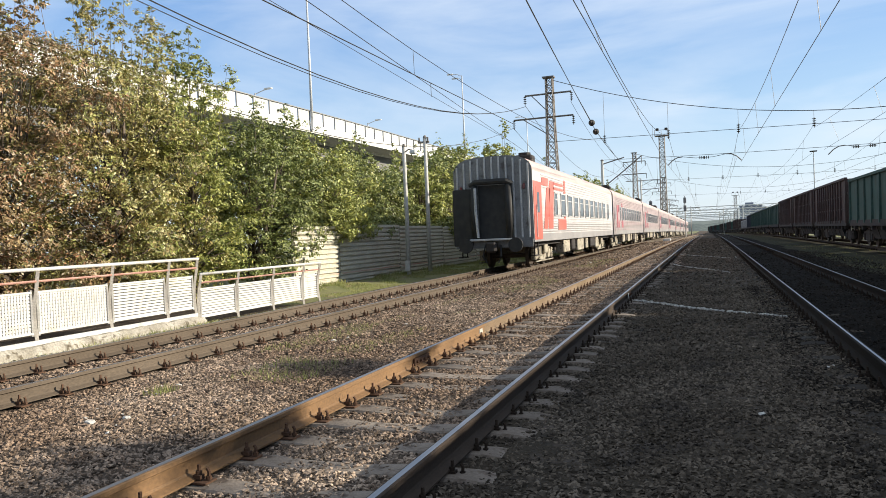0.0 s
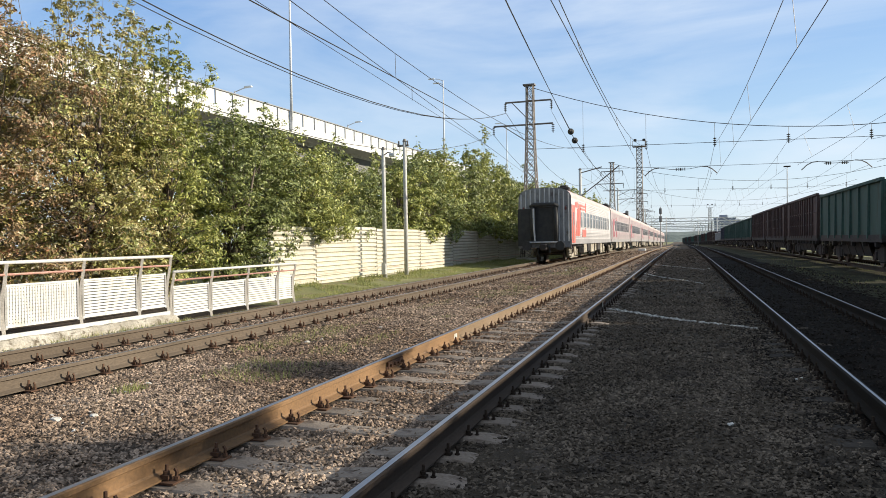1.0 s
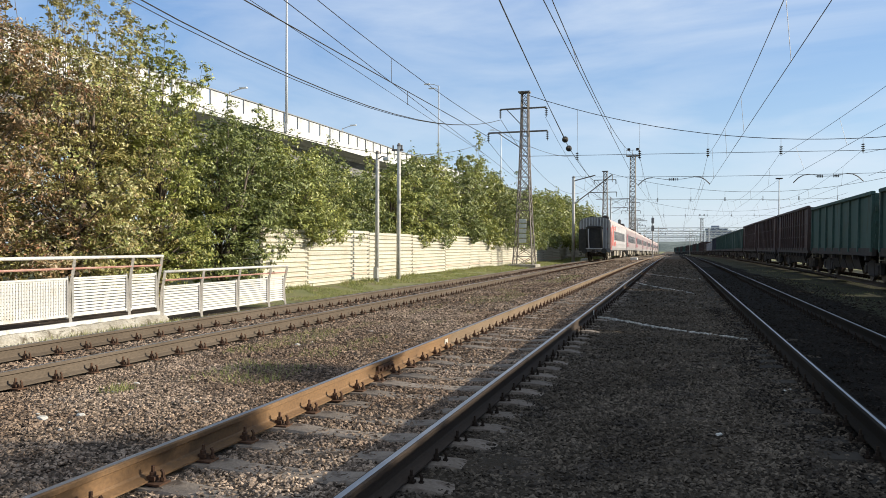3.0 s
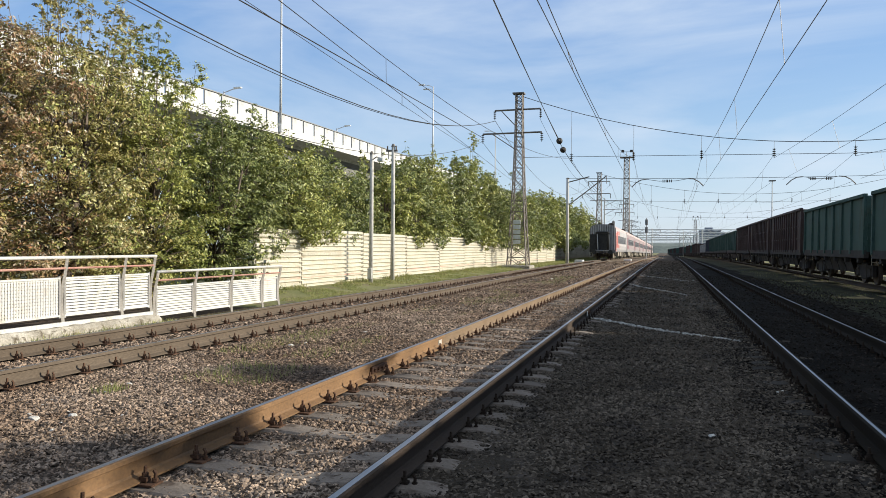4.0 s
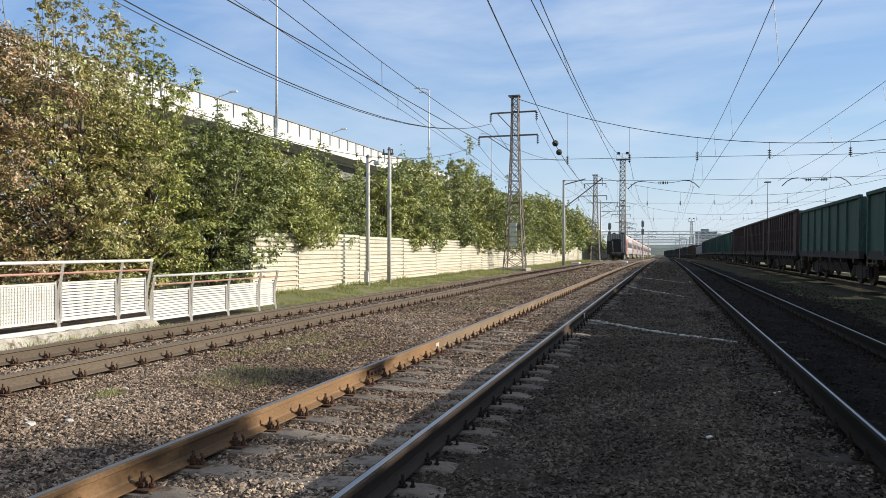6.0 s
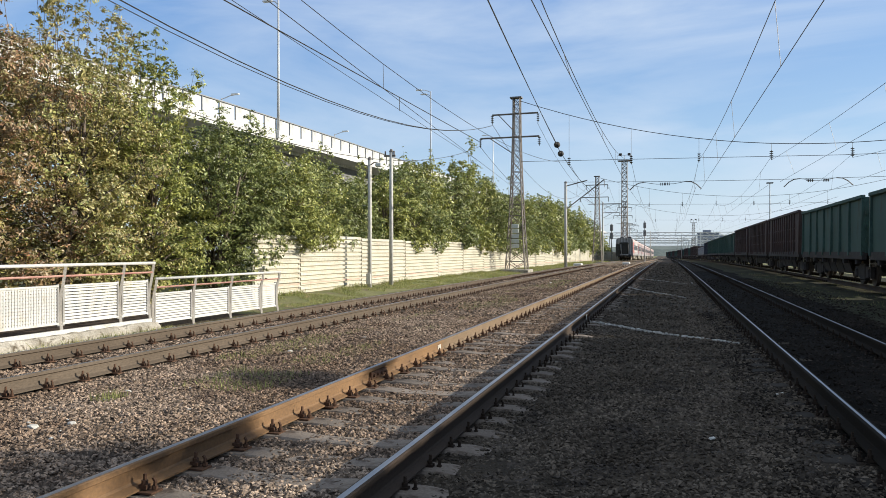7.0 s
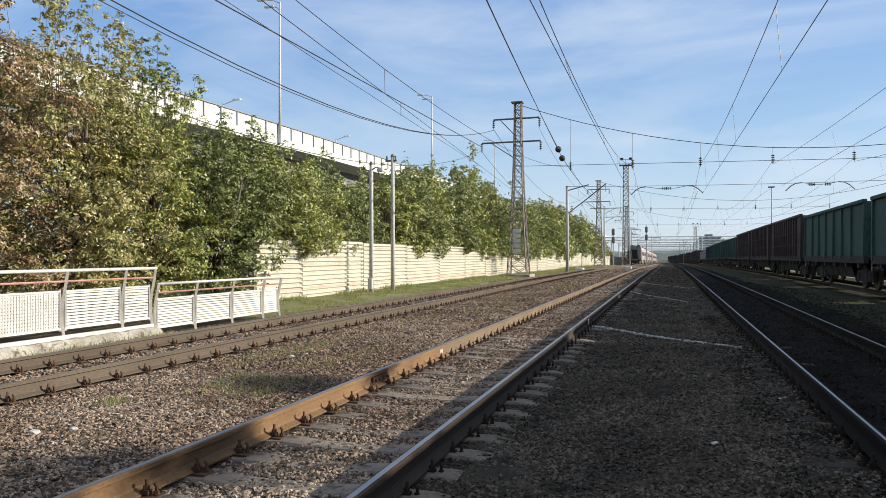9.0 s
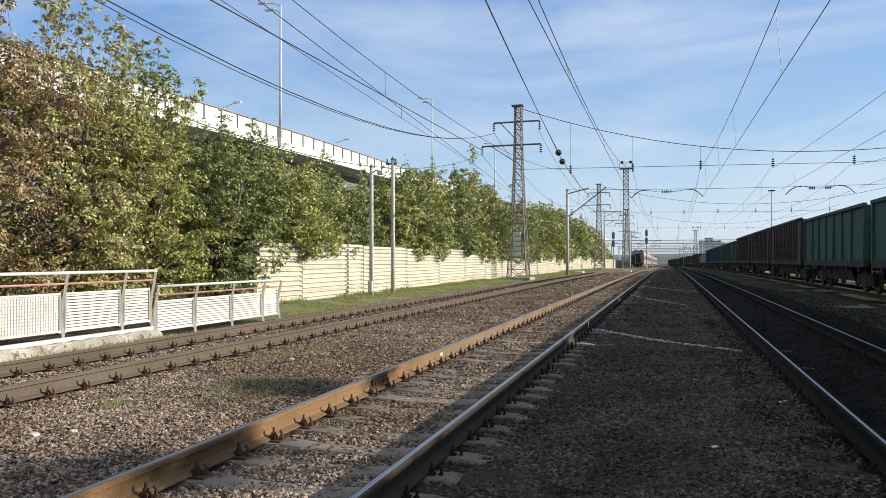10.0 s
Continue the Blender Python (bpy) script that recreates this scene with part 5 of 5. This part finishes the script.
def gondola(paint, label, ribs, top=3.37, bands=()):
    """An open high-sided wagon, y from 0 to 13.92, with ribs, top rim, sills, end ladders, couplers and bogies."""
    w = thing("goods_wagon", label, "wagon", "goods train")
    y0, y1, hw, floor = 0.55, WL - 0.55, 1.44, 1.28
    for s in (-1, 1):
        bm = bmesh.new()
        box(bm, s * hw - 0.03, s * hw + 0.03, y0, y1, floor, top)
        part("side_wall", bm, M[paint], w)
        bm = bmesh.new()
        box(bm, s * (hw + 0.06) - 0.08, s * (hw + 0.06) + 0.08, y0 - 0.02, y1 + 0.02, top - 0.06, top + 0.08, bevel=0.02)
        part("top_rim", bm, M[paint], w)
        bm = bmesh.new()
        box(bm, s * (hw + 0.02) - 0.08, s * (hw + 0.02) + 0.08, y0, y1, floor - 0.24, floor + 0.05)
        for k in range(ribs):
            y = y0 + (k + 0.5) * (y1 - y0) / ribs
            box(bm, s * (hw + 0.02) - 0.06, s * (hw + 0.02) + 0.1, y - 0.12, y + 0.12, floor - 0.42, floor - 0.1)
        part("sill", bm, M["under"], w)
        inner = [WL / 2 + (k - (ribs - 1) / 2) * (10.14 / ribs) for k in range(ribs)]
        for y in [y0 + 0.07] + inner + [y1 - 0.07]:
            bm = bmesh.new()
            extrude(bm, [(s * (hw + 0.03), floor - 0.1), (s * (hw + 0.14), floor - 0.1), (s * (hw + 0.1), top - 0.06), (s * (hw + 0.03), top - 0.06)], y - 0.07, y + 0.07)
            part("rib", bm, M[paint], w)
        for z in bands:
            bm = bmesh.new()
            box(bm, s * (hw + 0.04) - 0.02, s * (hw + 0.04) + 0.02, y0 + 0.1, y1 - 0.1, z - 0.035, z + 0.035, bevel=0.01)
            part("side_band", bm, M[paint], w)
        # flaps added under the floor, hung low to keep sun off the ground
        for k in range(4):
            bm = bmesh.new()
            ya = 4.15 + 1.42 * k
            vs = box(bm, s * 1.05 - 0.02, s * 1.05 + 0.02, ya, ya + 1.3, 0.42, floor - 0.1)
            for v in vs:
                v.co.x += s * 0.22 if v.co.z > 0.8 else 0
            part("discharge_flap", bm, M["under"], w)
    for y, d in ((y0, -1), (y1, 1)):
        bm = bmesh.new()
        box(bm, -hw, hw, y - 0.03, y + 0.03, floor, top)
        for z in (floor + 0.5, floor + 1.0, floor + 1.5):
            box(bm, -hw, hw, y + d * 0.07 - 0.05, y + d * 0.07 + 0.05, z - 0.06, z + 0.06)
        part("end_wall", bm, M[paint], w)
        bm = bmesh.new()
        for q in (-0.18, 0.18):
            tube(bm, [(-hw + 0.3 + q, y + d * 0.16, floor - 0.5), (-hw + 0.3 + q, y + d * 0.16, top)], 0.015, 5)
        for k in range(7):
            tube(bm, [(-hw + 0.12, y + d * 0.16, floor - 0.4 + 0.34 * k), (-hw + 0.48, y + d * 0.16, floor - 0.4 + 0.34 * k)], 0.012, 5)
        part("ladder", bm, M["under_dust"], w)
        bm = bmesh.new()
        box(bm, -0.16, 0.16, min(y, y + d * 0.55), max(y, y + d * 0.55), 0.9, 1.2, bevel=0.05)
        part("coupler", bm, M["under"], w)
    bm = bmesh.new()
    box(bm, -hw, hw, y0, y1, floor - 0.06, floor)
    box(bm, -0.25, 0.25, y0, y1, floor - 0.42, floor - 0.06)
    box(bm, -0.9, 0.4, 5.4, 6.9, 0.55, 0.95, bevel=0.05)
    tube(bm, [(0.6, 7.2, 0.75), (0.6, 8.4, 0.75)], 0.2, 10)
    part("underframe", bm, M["under"], w)
    for y in (2.6, WL - 2.6):
        bogie(w, y, 1.85, 0.475, M["under"])
    return w


def build_goods_train():
    kinds = {"g": gondola("w_green", "open goods wagon with teal-green ribbed sides, in shade", 6),
             "b": gondola("w_brown", "open goods wagon with rust-brown ribbed sides, in shade", 11, top=3.56, bands=(1.95, 2.65)),
             "u": gondola("w_blue", "open goods wagon with faded blue ribbed sides", 6),
             "p": gondola("w_pale", "low pale grey goods wagon with ribbed sides", 7, top=2.7)}
    order = "ggggggbbbggggupp"
    start = 30.55 - 5 * WL + WL
    used = set()
    made = []
    for k, c in enumerate(order):
        at = along(TRACK["d"], start + (k - 1) * WL, WL)
        if c in used:
            made.append(copy_thing(kinds[c], at))
        else:
            kinds[c].matrix_basis = at
            used.add(c)
            made.append(kinds[c])
    # a second rake stands farther off, on a line that bends away
    y = 204.0
    for c in "bbgbbgbbbggbbgbbgb":
        x, turn = (8.6 - 8.8 * (abs(q - 190) / 290) ** 1.5 for q in (y, y + WL))
        at = along(x, y, WL) @ pose(0, 0, 0, 0, 0, math.degrees(math.atan2(x - turn, WL)))
        made.append(copy_thing(kinds[c], at))
        y += WL
    return made


goods = build_goods_train()


# ---- passenger train ----
CL, PITCH_C = 24.0, 24.54


def coach_profile(inset=0.0):
    hw = 1.53 - inset
    pts = [(-hw, 1.02), (hw, 1.02), (hw, 3.68)]
    for a in range(10, 90, 16):
        q = radians(a)
        pts.append((hw * math.cos(q) ** 0.62, 3.68 + (0.62 - inset) * math.sin(q) ** 0.85))
    pts.append((0, 4.3 - inset))
    return pts + [(-x, z) for x, z in pts[-2:1:-1]]


def build_coach(last=False, style=0):
    """A coach, y from 0 (rear) to 24: shell, roof, corrugations, windows, doors, underframe gear, bogies, gangway."""
    c = thing("passenger_coach", "grey passenger coach with red emblem and dark ribbed end" if last else
              "grey and red railway passenger coach with a row of windows", "coach", "passenger train")
    bm = bmesh.new()
    extrude(bm, coach_profile(), 0.05, CL - 0.05)
    for f in bm.faces:
        f.material_index = 2 if abs(f.normal.y) > 0.9 else 1 if f.calc_center_median().z > 3.7 else 0
    skin = M["c_mauve"] if style else M["c_grey"]
    part("body", bm, [skin, M["c_roof"], M["c_end"]], c)
    for s in (-1, 1):
        x = s * 1.53
        bm = bmesh.new()
        box(bm, x - 0.012, x + 0.012, 0.06, CL - 0.06, 1.02, 1.32)
        part("lower_band", bm, M["c_low"], c, "darker grey lower band")
        for lines, paint in (((1.4, 1.5, 1.6, 1.7), M["c_low"]), ((1.81, 1.94, 3.14, 3.26, 3.38, 3.5, 3.6), skin)):
            bm = bmesh.new()
            for z in lines:
                box(bm, x - 0.017, x + 0.017, 1.55, CL - 1.2, z - 0.022, z + 0.022, bevel=0.008)
            part("corrugation", bm, paint, c)
        if style == 0:
            blocks = [(0.12, 1.5, 1.1, 3.3)]
        else:
            blocks = [(2.1, 2.7, 1.5, 3.1), (3.1, 3.5, 1.5, 2.0), (3.1, 3.5, 2.6, 3.1), (5.0, 5.5, 1.5, 2.0), (5.1, 5.5, 3.04, 3.3), (5.65, 6.05, 1.5, 3.1)]
        for a, b, z0, z1 in blocks:
            bm = bmesh.new()
            box(bm, x - 0.02, x + 0.02, a, b, z0, z1)
            part("red_panel", bm, M["c_red_hazed"] if style else M["c_red"], c, "red painted panel, its colour dulled for haze and shade" if style else "bright red painted panel")
        if style == 0:
            # a broad red emblem of slanted bars beside the door
            bars = ((1.55, 2.75, 3.2, 3.52, 0.1), (1.8, 2.5, 1.5, 3.16, 0.75), (2.72, 3.62, 1.5, 3.45, 0.4), (4.75, 6.6, 1.45, 1.9, 0.08),
                    (6.2, 6.6, 1.94, 3.64, 0.1), (3.95, 6.1, 3.33, 3.44, 0.0), (3.8, 6.1, 3.13, 3.22, 0.0))
            for a, b, z0, z1, sl in bars:
                bm = bmesh.new()
                vs = box(bm, x - 0.021, x + 0.021, a, b, z0, z1)
                for v in vs:
                    if v.co.z > (z0 + z1) / 2:
                        v.co.y += sl
                part("red_emblem", bm, M["c_red"], c, "slanted red emblem bar")
        bm = bmesh.new()
        box(bm, x - 0.03, x + 0.03, 0.45, 1.2, 1.1, 3.1, bevel=0.02)
        d = part("door", bm, skin if style else M["c_red"], c, "" if style else "red entrance door")
        bm = bmesh.new()
        box(bm, x - 0.036, x + 0.036, 0.62, 1.04, 2.1, 2.9, bevel=0.02)
        part("door_window", bm, M["glass"], d)
        bm = bmesh.new()
        tube(bm, [(x + s * 0.06, 0.38, 1.2), (x + s * 0.06, 0.38, 2.4)], 0.02, 5)
        part("handrail", bm, M["c_rib"], d)
        ys = [4.35 + 1.7 * k for k in range(10)] + [21.6]
        for k, y in enumerate(ys):
            wd = 0.28 if k in (0, len(ys) - 1) else 0.5
            bm = bmesh.new()
            for u0, u1, v0, v1 in ((y - wd - 0.05, y + wd + 0.05, 2.98, 3.03), (y - wd - 0.05, y + wd + 0.05, 2.03, 2.08), (y - wd - 0.05, y - wd, 2.03, 3.03), (y + wd, y + wd + 0.05, 2.03, 3.03)):
                box(bm, x - 0.035, x + 0.035, u0, u1, v0, v1)
            box(bm, x - 0.032, x + 0.032, y - wd, y + wd, 2.72, 2.75)
            fr = part("window", bm, M["c_rib"], c)
            bm = bmesh.new()
            box(bm, x - 0.024, x + 0.024, y - wd, y + wd, 2.08, 2.98)
            part("pane", bm, M["glass"], fr)
        # boxes and tanks under the floor
        for y, l, z0, m in ((6.6, 1.5, 0.42, "under_dust"), (8.7, 0.9, 0.5, "under"), (10.4, 1.8, 0.4, "under_dust"), (13.0, 0.7, 0.45, "under_dust"), (14.6, 1.6, 0.5, "under"), (16.6, 1.0, 0.4, "under_dust")):
            bm = bmesh.new()
            box(bm, s * 1.32 - 0.28, s * 1.32 + 0.1, y, y + l, z0, 1.02, bevel=0.04)
            part("equipment_box", bm, M[m], c)
        bm = bmesh.new()
        for z in (0.5, 0.78):
            box(bm, s * 1.42 - 0.14, s * 1.42 + 0.04, 0.45, 1.15, z - 0.02, z + 0.02)
        for y in (0.5, 1.1):
            box(bm, s * 1.42 - 0.02, s * 1.42 + 0.02, y - 0.02, y + 0.02, 0.48, 1.05)
        part("steps", bm, M["under"], c)
    bm = bmesh.new()
    box(bm, -1.25, 1.25, 0.1, CL - 0.1, 0.86, 1.03)
    box(bm, -0.7, 0.7, 6.5, 17.5, 0.5, 0.86)
    part("underframe", bm, M["under"], c)
    for q, y in ((0.85, 1.9), (-0.6, 3.4), (0.0, 12.0), (0.0, CL - 1.6)):
        bm = bmesh.new()
        box(bm, q - 0.35, q + 0.35, y - 0.3, y + 0.3, 3.95 if q else 4.25, 4.42, bevel=0.05)
        tube(bm, [(q, y, 4.4), (q, y, 4.52)], 0.24, 10)
        part("roof_vent", bm, M["under"], c)
    for y, d in ((0.05, -1), (CL - 0.05, 1)):
        end = part("end_frame", (lambda b: (box(b, -1.5, 1.5, min(y, y + d * 0.05), max(y, y + d * 0.05), 0.85, 1.15), b)[1])(bmesh.new()), M["c_end"], c)
        for k in range(-5, 6):
            x = k * 0.275
            zt = 3.66 + 0.6 * math.sqrt(max(0.0, 1 - (x / 1.53) ** 2)) ** 0.9
            zb = 3.42 if abs(x) < 0.8 else 1.2
            bm = bmesh.new()
            box(bm, x - 0.034, x + 0.034, min(y, y + d * 0.06), max(y, y + d * 0.05), zb, zt, bevel=0.008)
            part("end_rib", bm, M["c_rib"], c, "lighter grey vertical rib")
        if last and d < 0:
            bm = bmesh.new()
            box(bm, -1.56, -0.8, y - 0.11, y - 0.062, 0.95, 3.1, bevel=0.02)
            part("end_board", bm, M["black"], c, "dark board over the rear corner")
        # gangway: dark door, rubber tubes and hood
        bm = bmesh.new()
        box(bm, -0.55, 0.55, min(y, y + d * 0.03), max(y, y + d * 0.03), 1.2, 3.2)
        g = part("gangway_door", bm, M["black"], c, "dark gangway door")
        for s in (-1, 1):
            bm = bmesh.new()
            tube(bm, [(s * 0.66, y + d * 0.2, 1.2), (s * 0.68, y + d * 0.26, 2.2), (s * 0.66, y + d * 0.2, 3.2)], 0.13, 10)
            part("gangway_bellows", bm, M["black"], g, smooth=True)
            if s < 0:
                bm = bmesh.new()
                tube(bm, [(s * 0.53, y + d * 0.3, 1.25), (s * 0.58, y + d * 0.36, 2.2), (s * 0.6, y + d * 0.3, 3.1)], 0.055, 6)
                part("bellows_rim", bm, M["c_rib"], g, "worn pale edge of the rubber bellows")
            bm = bmesh.new()
            tube(bm, [(s * 0.95, y, 0.95), (s * 0.95, y + d * 0.55, 0.95)], 0.1, 10)
            tube(bm, [(s * 0.95, y + d * 0.5, 0.95), (s * 0.95, y + d * 0.58, 0.95)], 0.27, 16)
            part("buffer", bm, M["black"], c)
            bm = bmesh.new()
            box(bm, s * 1.22 - 0.05, s * 1.22 + 0.05, min(y, y + d * 0.1), max(y, y + d * 0.1), 3.0, 3.2, bevel=0.03)
            part("tail_lamp", bm, M["tail"], c, "dark red unlit tail lamp")
            bm = bmesh.new()
            tube(bm, [(s * 0.3, y + d * 0.2, 0.95), (s * 0.35, y + d * 0.42, 0.55), (s * 0.22, y + d * 0.3, 0.3)], 0.035, 6)
            part("brake_hose", bm, M["black"], c)
        bm = bmesh.new()
        tube(bm, [(-0.8, y + d * 0.2, 3.2), (-0.6, y + d * 0.28, 3.32), (0.6, y + d * 0.28, 3.32), (0.8, y + d * 0.2, 3.2)], 0.11, 8)
        part("gangway_hood", bm, M["black"], g)
        bm = bmesh.new()
        box(bm, -0.85, 0.85, min(y, y + d * 0.4), max(y, y + d * 0.4), 1.12, 1.2, bevel=0.02)
        part("footplate", bm, M["c_rib"], g, "worn grey footplate")
        bm = bmesh.new()
        box(bm, -0.15, 0.15, min(y, y + d * 0.35), max(y, y + d * 0.35), 0.72, 1.05, bevel=0.05)
        box(bm, -0.2, 0.2, min(y + d * 0.3, y + d * 0.6), max(y + d * 0.3, y + d * 0.6), 0.68, 1.08, bevel=0.07)
        part("coupler", bm, M["under"], c)
    sets = []
    for y in (3.5, CL - 3.5):
        sets += bogie(c, y, 2.4, 0.475, M["under_dust"], half=1.0, springs=True)
    return c, sets


last_coach, wheelsets = build_coach(last=True, style=0)
second_coach, _ = build_coach(style=1)
coaches = [last_coach, second_coach] + [copy_thing(second_coach, pose(TRACK["a"], 80, 0)) for _ in range(7)]

REAR, SPEED, GAIN = 27.0, 15.6, 0.12


def gone(t):
    """How far the train has drawn away after t seconds."""
    return SPEED * t + GAIN * t * t


def motions():
    """The passenger train draws away, gaining speed a little; the last coach's wheels roll with it."""
    for k, c in enumerate(coaches):
        walk(c, [(t / 2, along(TRACK["a"], REAR + k * PITCH_C + gone(t / 2), CL)) for t in range(21)])
    for w in wheelsets:
        at = w.location.copy()
        walk(w, [(i / 30, pose(*at, -math.degrees(gone(i / 30) / 0.475), 0, 0)) for i in range(301)])


motions()
